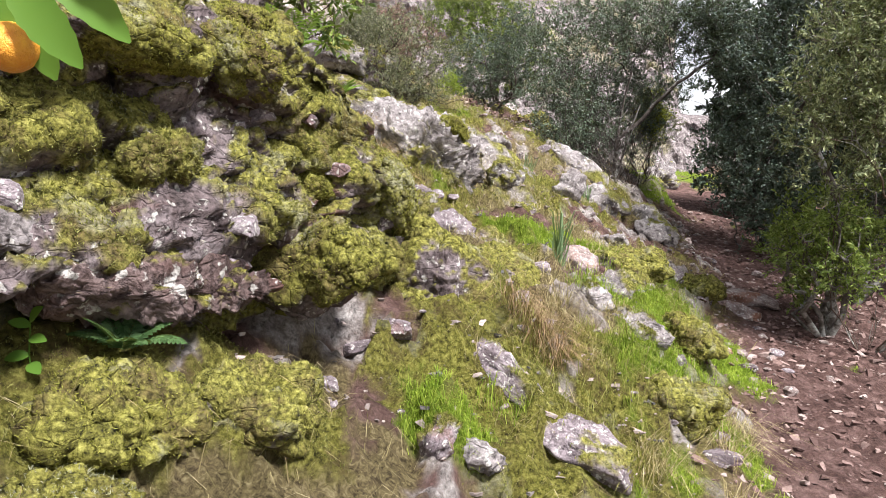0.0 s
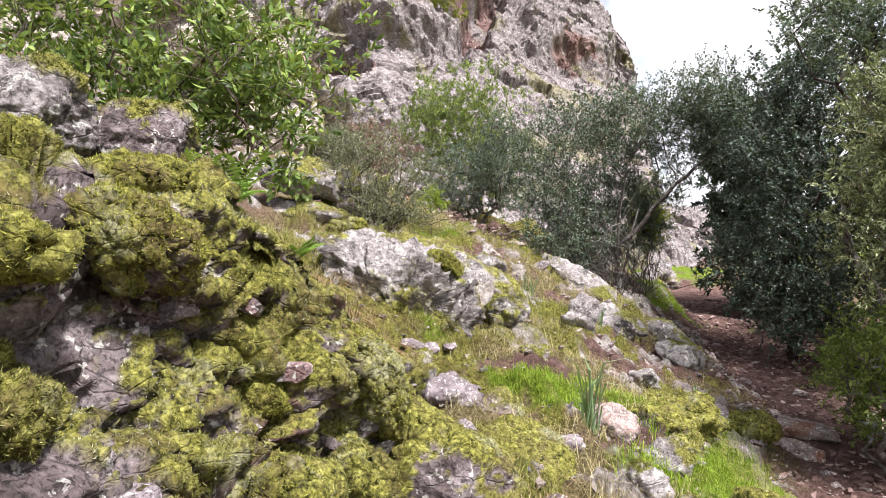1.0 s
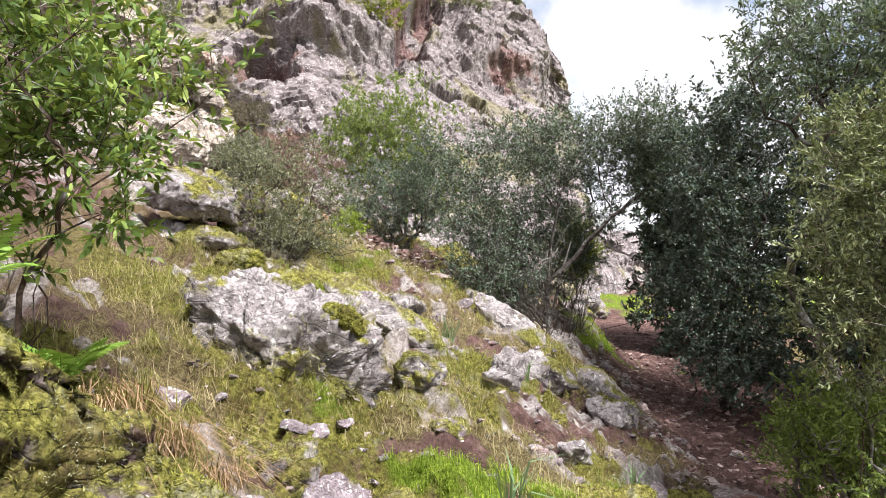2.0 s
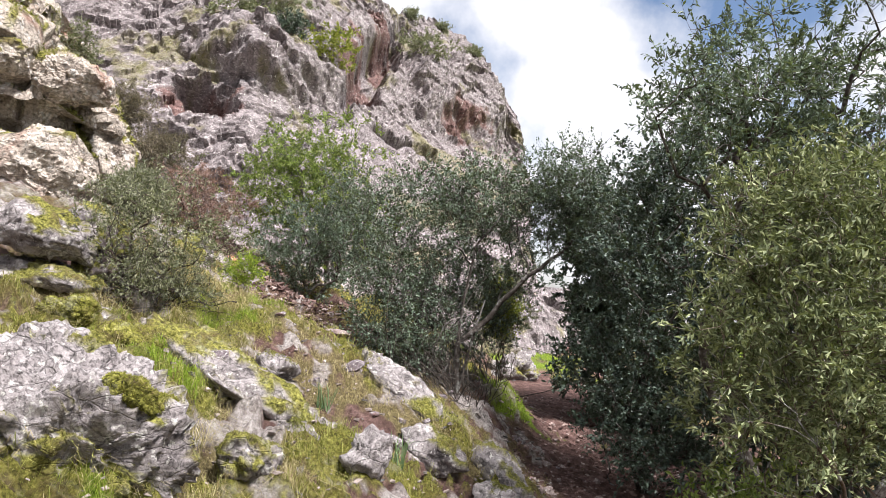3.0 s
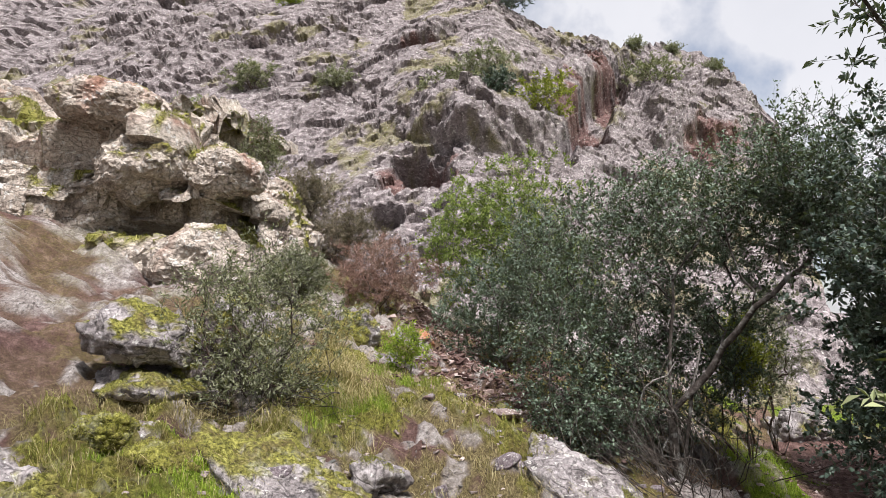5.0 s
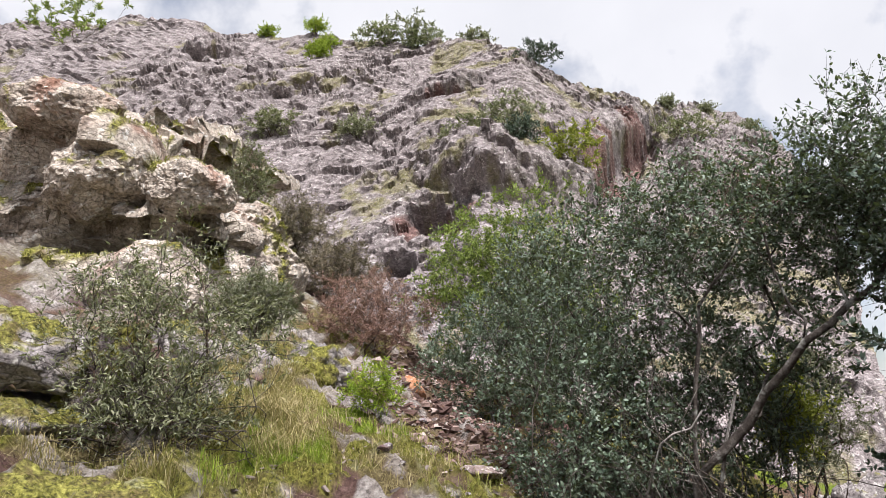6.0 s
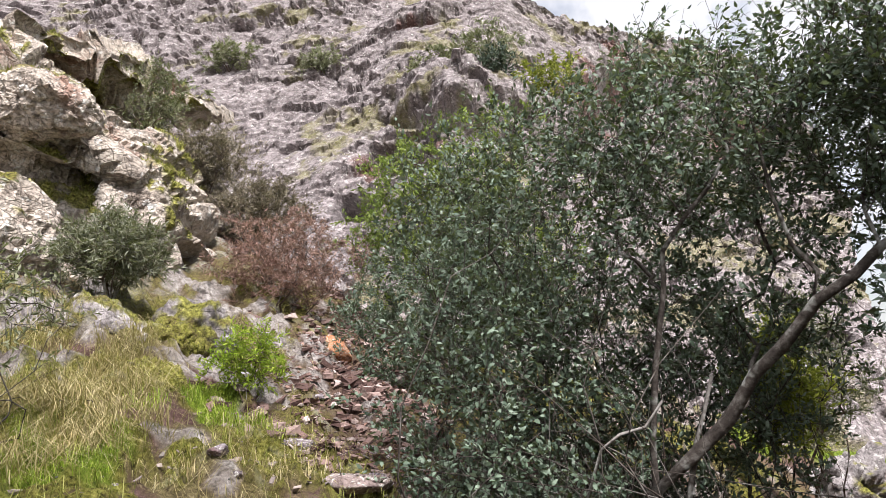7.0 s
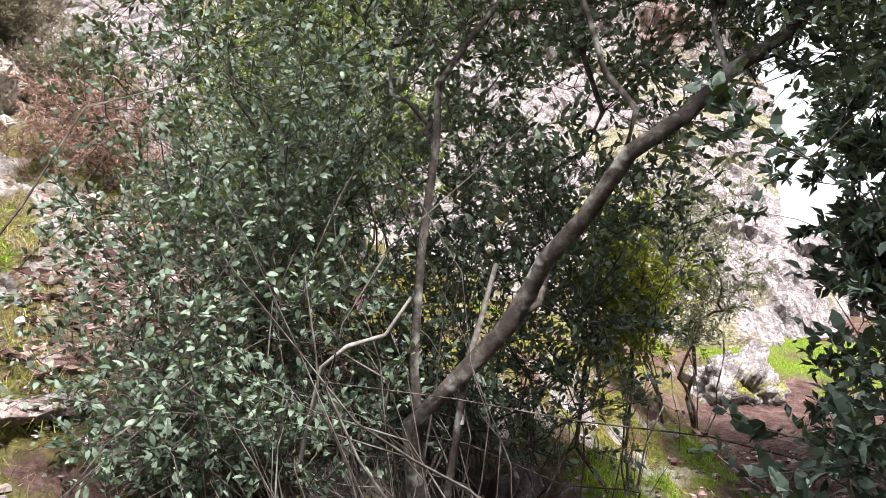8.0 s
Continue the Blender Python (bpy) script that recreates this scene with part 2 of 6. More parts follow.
M_LEAF_YELLOW = leaf_material("yellow_green_leaf", (0.09, 0.11, 0.015), (0.20, 0.23, 0.03), (0.36, 0.38, 0.07), 0.5, 0.3)
M_LEAF_HEATH = leaf_material("heather_twig", (0.09, 0.075, 0.052), (0.19, 0.16, 0.115), (0.30, 0.26, 0.19), 0.9, 0.1)
M_LEAF_RED = leaf_material("reddish_twig", (0.15, 0.085, 0.068), (0.26, 0.155, 0.13), (0.38, 0.255, 0.215), 0.9, 0.1)
M_GRASS = leaf_material("green_grass", (0.10, 0.17, 0.015), (0.22, 0.32, 0.03), (0.38, 0.46, 0.07), 0.6, 0.4)
M_LITTER = leaf_material("leaf_litter", (0.10, 0.055, 0.042), (0.21, 0.125, 0.10), (0.36, 0.25, 0.21), 0.8, 0.1)
M_STRAW = leaf_material("dry_grass", (0.19, 0.14, 0.07), (0.36, 0.29, 0.15), (0.52, 0.45, 0.27), 0.8, 0.3)
M_MOSS = leaf_material("moss_tuft", (0.036, 0.036, 0.011), (0.20, 0.195, 0.05), (0.41, 0.395, 0.145), 0.9, 0.35, 8.0)
M_MOSS_BRIGHT = leaf_material("bright_moss", (0.07, 0.07, 0.013), (0.285, 0.28, 0.052), (0.49, 0.475, 0.125), 0.9, 0.4, 8.0)
M_GRASS_DULL = leaf_material("yellowing_grass", (0.09, 0.10, 0.02), (0.24, 0.25, 0.06), (0.43, 0.42, 0.14), 0.7, 0.35)
M_STRAW_BROWN = leaf_material("brown_dead_grass", (0.11, 0.06, 0.035), (0.24, 0.15, 0.085), (0.40, 0.28, 0.17), 0.8, 0.25)
M_LICHEN = leaf_material("lichen_tuft", (0.14, 0.14, 0.075), (0.28, 0.28, 0.17), (0.42, 0.42, 0.28), 0.9, 0.1)


# ---- numeric noise and mesh helpers ----
def _hash(i, j, k, seed):
    h = (i * 374761393 + j * 668265263 + k * 2147483647 + seed * 974634777) & 0xFFFFFFFF
    h = ((h ^ (h >> 13)) * 1274126177) & 0xFFFFFFFF
    h = ((h ^ (h >> 16)) * 2246822519) & 0xFFFFFFFF
    return ((h ^ (h >> 15)) & 0xFFFFFF) / 0xFFFFFF


def value_noise(p, seed=0):
    """Smooth noise in -1 to 1 for an (n, 3) array."""
    f = np.floor(p)
    i = f.astype(np.int64)
    t = p - f
    t = t * t * t * (t * (t * 6 - 15) + 10)
    out = 0
    for a in (0, 1):
        for b in (0, 1):
            for c in (0, 1):
                w = (t[:, 0] if a else 1 - t[:, 0]) * (t[:, 1] if b else 1 - t[:, 1]) * (t[:, 2] if c else 1 - t[:, 2])
                out = out + w * _hash(i[:, 0] + a, i[:, 1] + b, i[:, 2] + c, seed)
    return out * 2 - 1


def fbm(p, octaves=5, gain=0.5, seed=0):
    out, amp = 0, 1.0
    for o in range(octaves):
        out = out + amp * value_noise(p * (2.03 ** o) + 17.3 * o, seed + o)
        amp *= gain
    return out


def ridged(p, octaves=5, gain=0.5, seed=0):
    out, amp = 0, 1.0
    for o in range(octaves):
        out = out + amp * (1 - 2 * np.abs(value_noise(p * (2.03 ** o) + 11.1 * o, seed + o)))
        amp *= gain
    return out


def cell_noise(p, seed=0):
    """Voronoi: distance to the nearest seed point, gap to the second, and a random number for each cell."""
    f = np.floor(p).astype(np.int64)
    d1, d2, ident = np.full(len(p), 9.0), np.full(len(p), 9.0), np.zeros(len(p))
    for a in (-1, 0, 1):
        for b in (-1, 0, 1):
            for c in (-1, 0, 1):
                q = f + (a, b, c)
                h = [_hash(q[:, 0], q[:, 1], q[:, 2], seed + s) for s in (0, 1, 2)]
                d = np.sqrt(sum((q[:, s] + h[s] - p[:, s]) ** 2 for s in range(3)))
                near = d < d1
                d2 = np.where(near, d1, np.minimum(d2, d))
                ident = np.where(near, _hash(q[:, 0], q[:, 1], q[:, 2], seed + 5), ident)
                d1 = np.where(near, d, d1)
    return d1, d2 - d1, ident


def facets(p, seed=0, tilt=0.9, hang=0.25):
    """Broken rock: every Voronoi cell is a flat face with a tilt and a depth of its own. Also gives the gap to the next cell and the cell's number."""
    f = np.floor(p).astype(np.int64)
    d1, d2, ident, out = np.full(len(p), 9.0), np.full(len(p), 9.0), np.zeros(len(p)), np.zeros(len(p))
    for a in (-1, 0, 1):
        for b in (-1, 0, 1):
            for c in (-1, 0, 1):
                q = f + (a, b, c)
                h = [_hash(q[:, 0], q[:, 1], q[:, 2], seed + s) for s in range(4)]
                v = [p[:, s] - q[:, s] - h[s] for s in range(3)]
                d = np.sqrt(v[0] ** 2 + v[1] ** 2 + v[2] ** 2)
                near = d < d1
                d2 = np.where(near, d1, np.minimum(d2, d))
                g = [(h[3] * k * 7.13) % 1.0 * 2 - 1 for k in (1, 3, 5)]
                face = tilt * (v[0] * g[0] + v[1] * g[1] + v[2] * g[2]) - hang * v[2] + h[3] - 0.5
                ident, out = np.where(near, h[3], ident), np.where(near, face, out)
                d1 = np.where(near, d, d1)
    return out, d2 - d1, ident


def mesh_from(name, verts, faces, material=None, smooth=True):
    me = bpy.data.meshes.new(name)
    verts, faces = np.asarray(verts, dtype=np.float32), np.asarray(faces, dtype=np.int32)
    n = faces.shape[1]
    me.vertices.add(len(verts))
    me.vertices.foreach_set("co", verts.ravel())
    me.loops.add(faces.size)
    me.loops.foreach_set("vertex_index", faces.ravel())
    me.polygons.add(len(faces))
    me.polygons.foreach_set("loop_start", np.arange(0, faces.size, n, dtype=np.int32))
    me.polygons.foreach_set("use_smooth", np.full(len(faces), smooth))
    me.update(calc_edges=True)
    if material:
        me.materials.append(material)
    return me


def piece(name, me, parent=None, label=""):
    """A mesh as one object, under a thing if one is given."""
    ob = new(name, me)
    ob.parent = parent
    return tagged(ob, label)


def grid_faces(nu, nv):
    i = (np.arange(nu - 1)[:, None] * nv + np.arange(nv - 1)[None, :]).ravel()
    return np.stack([i, i + nv, i + nv + 1, i + 1], axis=1)


# ---- the hillside ----
# Cross sections of the slope: y, x of the path's inner edge, then heights at the edge and at steps up the bank.
STEPS = (-1.0, 0.0, 0.8, 1.6, 2.4, 3.4, 5.0, 9.0)
SECTIONS = (
    (-8.0, 0.0, -0.42, -0.40, -0.25, 0.2, 0.8, 1.4, 2.2, 3.8),
    (1.0, 0.5, 0.0, 0.03, 0.15, 0.50, 1.0, 1.5, 2.3, 4.2),
    (2.2, 1.05, 0.08, 0.10, 0.36, 0.62, 1.1, 1.6, 2.4, 4.4),
    (3.5, 1.55, 0.15, 0.18, 0.72, 0.86, 1.2, 1.6, 2.4, 4.4),
    (5.5, 2.20, 0.26, 0.31, 0.74, 1.05, 1.42, 1.70, 2.5, 4.6),
    (7.3, 2.48, 0.38, 0.42, 1.00, 1.32, 1.56, 1.76, 2.5, 4.8),
    (8.6, 2.70, 0.46, 0.52, 1.20, 1.32, 1.64, 2.05, 2.8, 5.0),
    (10.0, 2.95, 0.50, 0.56, 1.10, 1.42, 1.62, 1.95, 2.9, 5.4),
    (11.2, 3.1, 0.58, 0.62, 1.12, 1.5, 1.75, 2.15, 3.3, 5.6),
    (13.0, 3.3, 0.78, 0.82, 1.10, 1.5, 1.8, 2.1, 2.6, 5.0),
    (18.0, 3.8, 1.1, 1.15, 1.2, 1.3, 1.5, 1.7, 2.0, 3.0),
    (60.0, 9.0, 0.3, 0.4, 1.0, 2.0, 3.0, 4.0, 5.0, 7.0),
)


def ground_base(x, y):
    x, y = np.asarray(x, float), np.asarray(y, float)
    out = 0
    for dx, dy in ((-0.2, -0.25), (0.2, 0.25), (-0.2, 0.25), (0.2, -0.25), (0, 0)):
        ys = [s[0] for s in SECTIONS]
        d = np.interp(y + dy, ys, [s[1] for s in SECTIONS]) - (x + dx)
        cols = np.stack([np.interp(y + dy, ys, [s[2 + i] for s in SECTIONS]) for i in range(len(STEPS))])
        k = np.clip(np.searchsorted(STEPS, d) - 1, 0, len(STEPS) - 2)
        st = np.asarray(STEPS)
        t = np.clip((d - st[k]) / (st[k + 1] - st[k]), 0, 1)
        rows = np.arange(d.size).reshape(d.shape)
        flat = cols.reshape(len(STEPS), -1)
        a, b = flat[k.ravel(), rows.ravel()].reshape(d.shape), flat[k.ravel() + 1, rows.ravel()].reshape(d.shape)
        out = out + a + (b - a) * t - 0.05 * np.clip(-1.6 - d, 0, 20)
    return out / 5


def bank(x, y):
    """0 on the path, 1 up the bank."""
    e = np.interp(y, [s[0] for s in SECTIONS], [s[1] for s in SECTIONS])
    return np.clip((e + 0.1 - x) / 0.5, 0, 1)


def step(v, a, b):
    t = np.clip((v - a) / (b - a), 0, 1)
    return t * t * (3 - 2 * t)


def gully(x, y):
    """The bare runnel of loose stones between the trees and the outcrop."""
    return np.exp(-((x - (0.42 - 0.36 * (y - 9.2))) / 0.50) ** 2) * step(y, 8.0, 8.9) * step(-y, -13.5, -11.5)


def spot(x, y, cx, cy, r):
    return np.exp(-((x - cx) ** 2 + (y - cy) ** 2) / (r * r))


LAWNS = ((0.95, 4.25, 0.42), (1.45, 4.35, 0.36), (0.75, 3.55, 0.24), (1.0, 3.2, 0.3), (0.15, 8.1, 0.20), (-0.15, 8.5, 0.20), (0.05, 7.4, 0.20), (-0.3, 6.2, 0.18),
         (4.1, 14.0, 1.3), (2.95, 10.4, 0.3), (2.5, 8.9, 0.42), (3.9, 13.4, 1.0), (-0.05, 5.9, 0.2), (0.35, 1.9, 0.2), (0.05, 2.35, 0.16), (0.95, 3.62, 0.32), (1.32, 3.92, 0.34), (1.12, 3.3, 0.28), (0.6, 4.2, 0.22), (1.55, 4.75, 0.3))


def ground_fields(x, y):
    """Height, and how far moss, straw, bare rock and fresh grass cover the ground."""
    x, y = np.asarray(x, float).ravel(), np.asarray(y, float).ravel()
    p = np.stack([x, y, np.zeros_like(x)], axis=1)
    up, gl = bank(x, y), gully(x, y)
    near = np.clip((40 - np.hypot(x, y - 5)) / 20, 0.15, 1)
    b = (0.25 + 0.75 * up) * near
    z = ground_base(x, y) + b * (0.11 * fbm(p * 1.3, 3, 0.5, 3) + 0.045 * ridged(p * 4.1, 4, 0.55, 7)) + 0.012 * ridged(p * 13, 3, 0.5, 9) * near
    z = z + 0.20 * spot(x, y, -0.75, 1.80, 0.36) + 0.06 * spot(x, y, -0.35, 2.1, 0.3)
    z = z - 0.17 * spot(x, y, 0.14, 4.47, 0.17) + 0.22 * spot(x, y, 2.5, 8.95, 0.42)
    warp = 0.45 * np.stack([value_noise(p * 4, 4), value_noise(p * 4, 5), 0 * x], 1)
    d1, gap, ident = cell_noise(p * (2.6, 2.3, 1) + warp, 12)
    e1, egap, eid = cell_noise(p * (6.5, 6.0, 1) + warp * 1.5, 15)
    stony = 0.30 * up * (1 - 0.75 * gl) + 0.18 * value_noise(p * 0.9, 16) * up
    big, small = ident < stony, eid < stony * 0.9
    plate = np.clip(gap * 3.0, 0, 1)
    chip = np.clip(egap * 3.0, 0, 1)
    craggy = 0.5 + 0.5 * ridged(p * 8, 4, 0.6, 19)
    z = z + near * (0.11 * big * plate * (0.4 + ident) * (0.3 + 0.8 * craggy) + 0.05 * small * chip * (0.5 + eid) * (0.5 + 0.6 * craggy))
    rockm = np.maximum(big * step(gap, 0.04, 0.14), small * step(egap, 0.05, 0.16))
    rockm = np.maximum(rockm, step(y, 11.8, 13.2) * step(-x, -2.6, -1.6))
    z = z + 0.12 * step(y, 11.5, 13.0) * step(-x, -2.6, -1.6) * ridged(p * 1.7, 4, 0.6, 23)
    n1, n2 = fbm(p * 2.4, 5, 0.6, 50), fbm(p * 2.1, 5, 0.6, 60)
    grow = (up * (1 - 0.9 * gl)) * (1 - 0.85 * step(y, 11.8, 13.2) * step(-x, -2.6, -1.6)) * (1 - 0.8 * spot(x, y, 2.0, 8.2, 0.75)) * (0.25 + 0.75 * step(x, -1.7, -0.7))
    moss = step(n1 - 0.35 * rockm + 0.14 * value_noise(p * 17, 71), -0.02, 0.12) * grow
    straw = step(n2, -0.25, 0.15) * grow * (1 - 0.8 * rockm)
    below = step(x - np.interp(y, [s[0] for s in SECTIONS], [s[1] for s in SECTIONS]), 1.7, 3.2)
    moss = np.maximum(moss, 0.8 * below * step(n1, 0.0, 0.25))
    straw = np.maximum(straw, below * step(n2, -0.4, 0.1))
    lawn = 0
    for cx, cy, r in LAWNS:
        lawn = np.maximum(lawn, step(spot(x, y, cx, cy, r) + 0.55 * n1, 0.5, 0.7) * (spot(x, y, cx, cy, r * 1.6) > 0.02))
    lawn = np.maximum(lawn * (1 - 0.7 * rockm), step(x, 6.5, 9.0) * step(y, 9, 13))
    hump = cell_noise(p * (4.6, 4.2, 1) + warp, 72)[0]
    z = z + 0.085 * moss * np.clip(1 - 1.5 * hump, 0, 1) * near * (1 - 0.7 * below)
    z = z + 0.030 * moss * (0.6 + 0.6 * value_noise(p * 11, 70)) * near
    return z, moss * 0.95, straw * 0.9, rockm, lawn


def ground_height(x, y):
    return ground_fields(x, y)[0]


def store(me, **values):
    for name, v in values.items():
        me.attributes.new(name, "FLOAT", "POINT").data.foreach_set("value", np.asarray(v, dtype=np.float32))
    return me


def build_ground():
    def axis(fine0, fine1, step_, far0, far1):
        a = np.arange(fine0, fine1, step_)
        grow = step_ * 1.13 ** np.arange(1, 90)
        lo, hi = fine0 - np.cumsum(grow), fine1 + np.cumsum(grow)
        return np.concatenate([lo[lo > far0][::-1], a, hi[hi < far1]])
    xs, ys = axis(-1.5, 3.2, 0.021, -45, 400), axis(1.2, 10.5, 0.028, -40, 60)
    X, Y = np.meshgrid(xs, ys, indexing="ij")
    z, moss, straw, rockm, lawn = ground_fields(X, Y)
    me = mesh_from("ground", np.stack([X.ravel(), Y.ravel(), z], 1), grid_faces(len(xs), len(ys)), M_GROUND)
    store(me, moss=moss, straw=straw, rock=rockm, lawn=lawn)
    return tagged(new("ground", me), "steep stony hillside with a bare red-brown footpath", "ground", kind="structure")


ground = build_ground()


# ---- the cliff ----
def cliff_line(u):
    y7 = np.interp(u, (-34, -14, -5, -3, -1, 1, 4, 8, 10, 14), (16, 17.5, 19.3, 19.2, 19.6, 22, 26, 30, 31.5, 40))
    lower = np.interp(u, (-34, -4, 0, 4, 14), (0.9, 0.9, 1.0, 1.9, 2.0))
    top = np.interp(u, (-34, -24, -16, -12, -8, -5.5, -4, -2.3, -1.0, 0.1, 2.5, 4.0, 4.8, 6.5, 7.6, 8.1, 8.4, 8.9, 14),
                    (26.5, 23.3, 19.7, 17.4, 16.3, 15.3, 14.9, 14.5, 13.4, 12.6, 12.8, 13.2, 13.7, 13.7, 13.1, 11.5, 10.4, 9.4, 9.0))
    return y7, lower, top


def cliff_end(z):
    """The x at which the cliff turns away from the path, by height."""
    return np.interp(z, (0.0, 1.5, 2.2, 3.3, 5.7, 8.0, 10.0, 14.0), (14.0, 7.5, 5.5, 6.0, 7.8, 8.8, 9.0, 9.0))


# bulges and hollows of the face: x, z, half width, half height, tilt in degrees, metres out
FACE = ((-0.95, 6.95, 1.75, 0.62, -18, 1.1), (-1.95, 5.85, 0.85, 0.36, -28, -1.5), (-2.35, 4.6, 0.35, 0.5, 20, -0.9), (-0.7, 6.75, 1.1, 0.10, -32, -0.5), (-1.2, 7.5, 0.7, 0.10, -30, -0.4),
        (-3.15, 11.05, 0.95, 0.17, 6, -1.5), (-3.0, 11.65, 1.2, 0.4, 5, 0.6), (-13.9, 15.75, 1.0, 0.20, -25, -1.5), (-13.4, 16.3, 1.6, 0.4, -20, 0.5), (-12.4, 14.8, 0.6, 0.13, -30, -0.9),
        (2.1, 9.2, 3.2, 0.45, 68, -1.5), (1.2, 9.6, 2.4, 0.5, 64, 0.5), (5.6, 9.3, 2.3, 2.1, 0, 1.3), (5.3, 7.75, 0.9, 0.5, -15, -0.9), (2.9, 6.0, 1.0, 0.45, 0, -1.8), (-5.5, 9.0, 0.9, 0.2, 15, -0.6), (0.2, 9.4, 0.9, 0.15, -20, -0.5),
        (-7.5, 12.6, 1.3, 0.14, 8, -0.6), (-5.2, 14.2, 1.0, 0.2, 22, -0.8), (-9.5, 13.8, 1.1, 0.12, -12, -0.5), (-4.2, 6.4, 0.5, 0.18, 10, -0.6), (4.7, 11.2, 0.8, 0.22, -30, -0.7), (6.7, 11.0, 0.7, 0.18, 25, -0.5))
RUST = ((-2.0, 5.7, 1.0, 0.55), (5.3, 7.75, 1.1, 0.7), (1.4, 8.6, 0.7, 1.2), (2.4, 10.6, 0.6, 1.5), (-3.1, 11.0, 0.8, 0.2))


def build_cliff():
    us = np.concatenate([np.linspace(-34, -16, 60)[:-1], np.linspace(-16, -7, 130)[:-1], np.linspace(-7, 9.5, 380), np.linspace(9.5, 14, 16)[1:]])
    vs = np.concatenate([np.linspace(0, 0.12, 16)[:-1], np.linspace(0.12, 1, 290), np.linspace(1.02, 1.5, 14)])
    U, V = np.meshgrid(us, vs, indexing="ij")
    y7, lower, top = cliff_line(U)
    z = np.where(V <= 1, -0.5 + (top + 0.5) * V, top + 0.25 * (V - 1))
    y = y7 + np.where(z < 7.5, (z - 7.5) * lower, (z - 7.5) * 1.05) + np.clip(V - 1, 0, 1) * 26
    past = np.maximum(0, U - cliff_end(z))
    p = np.stack([(U - past).ravel(), (y + 3.0 * past).ravel(), z.ravel()], 1)
    n = np.array((0.15, -0.80, 0.58))
    warp = np.stack([value_noise(p * 0.8, s) for s in (1, 2, 3)], 1)
    fine = np.stack([value_noise(p * 3, s) for s in (4, 5, 6)], 1)
    flat = np.stack([p[:, 0], (p[:, 1] - p[:, 2]) * 0.6, p[:, 2]], 1)
    a = facets(flat * (0.26, 0.26, 0.36) + 0.30 * warp, 31)
    b = facets(flat * (0.75, 0.75, 1.05) + 0.30 * warp + 0.08 * fine, 37)
    off = 0.40 * fbm(p * 0.28, 3, 0.5, 21) + 0.06 * a[0] + 0.07 * b[0] - 0.10 * (b[2] < 0.05)
    off = off * (1 - 0.3 * step(V.ravel(), 0.90, 1.0))
    crag = fbm(p * 1.7, 4, 0.6, 58)
    for x0, z0, rx, rz, tilt, out in FACE:
        c, s = math.cos(radians(tilt)), math.sin(radians(tilt))
        dx, dz = p[:, 0] - x0 + 0.25 * warp[:, 0], p[:, 2] - z0 + 0.15 * fine[:, 1] + 0.2 * warp[:, 2]
        r = ((dx * c + dz * s) / rx) ** 2 + ((-dx * s + dz * c) / rz) ** 2
        off = off + 0.8 * out * (1 - step(r * (1 + 0.18 * crag) + 0.08 * crag, 0.2, 1.4))
    at = p + n * off[:, None]
    c = facets(at * (2.0, 2.0, 2.4) + 0.25 * fine + 0.2 * warp, 43, 1.1, 0.3)
    e = facets(at * (4.3, 4.3, 4.8) + 0.35 * fine, 47, 1.2, 0.3)
    loose = 0.5 + 0.8 * step(value_noise(p * 0.5, 55), -0.4, 0.5)
    off = off + loose * (0.085 * c[0] + 0.050 * e[0] - 0.09 * (c[2] < 0.09) - 0.05 * (e[2] < 0.12) + 0.06 * (c[2] > 0.92))
    rust = 0
    for x0, z0, rx, rz in RUST:
        rust = np.maximum(rust, step(1.6 - ((p[:, 0] - x0) / rx) ** 2 - ((p[:, 2] - z0) / rz) ** 2 + 0.9 * fbm(p * 1.6, 4, 0.6, 80), 0.5, 1.2))
    moss = 0.5 * step(fbm(p * 0.8, 5, 0.6, 90) + 0.3 * (off < 0), 0.62, 1.0) * (1 - rust)
    me = mesh_from("cliff", p + n * off[:, None], grid_faces(len(us), len(vs)), M_CLIFF, False)
    store(me, rust=rust * 0.8, moss=moss)
    return tagged(new("cliff", me), "high grey-pink rock cliff with ledges and cracks", "cliff", kind="structure")


cliff = build_cliff()


# ---- rocks ----
def gz(x, y):
    return float(ground_height([x], [y])[0])


def moss_mask(p, nrm, amount, seed, scale=4.0):
    n = fbm(p * scale, 5, 0.6, seed + 70)
    return step(0.75 * nrm[:, 2] + n, 0.95 - 1.3 * amount, 1.2 - 1.3 * amount)


def normals_of(v, f):
    t = np.cross(v[f[:, 1]] - v[f[:, 0]], v[f[:, 2]] - v[f[:, 0]])
    n = np.zeros_like(v)
    for c in range(f.shape[1]):
        np.add.at(n, f[:, c], t)
    return n / (np.linalg.norm(n, axis=1)[:, None] + 1e-9)


def mossed(name, p, f, material, amount, seed, smooth=True, plump=0.022, scale=4.0):
    """A rock's mesh with moss swelling where it grows."""
    nrm = normals_of(p, f)
    clump = cell_noise(p * 34 + 0.5 * value_noise(p * 15, seed + 4)[:, None], seed + 76)[0] if amount else 0.0
    m = moss_mask(p, nrm, amount, seed, scale) if amount else np.zeros(len(p))
    p = p + nrm * (plump * m * (0.45 + 0.22 * (1 - 1.25 * clump) + 0.9 * value_noise(p * 8, seed + 78) + 0.3 * value_noise(p * 48, seed + 79)))[:, None]
    return store(mesh_from(name, p, f, material, smooth), moss=m * 0.97)


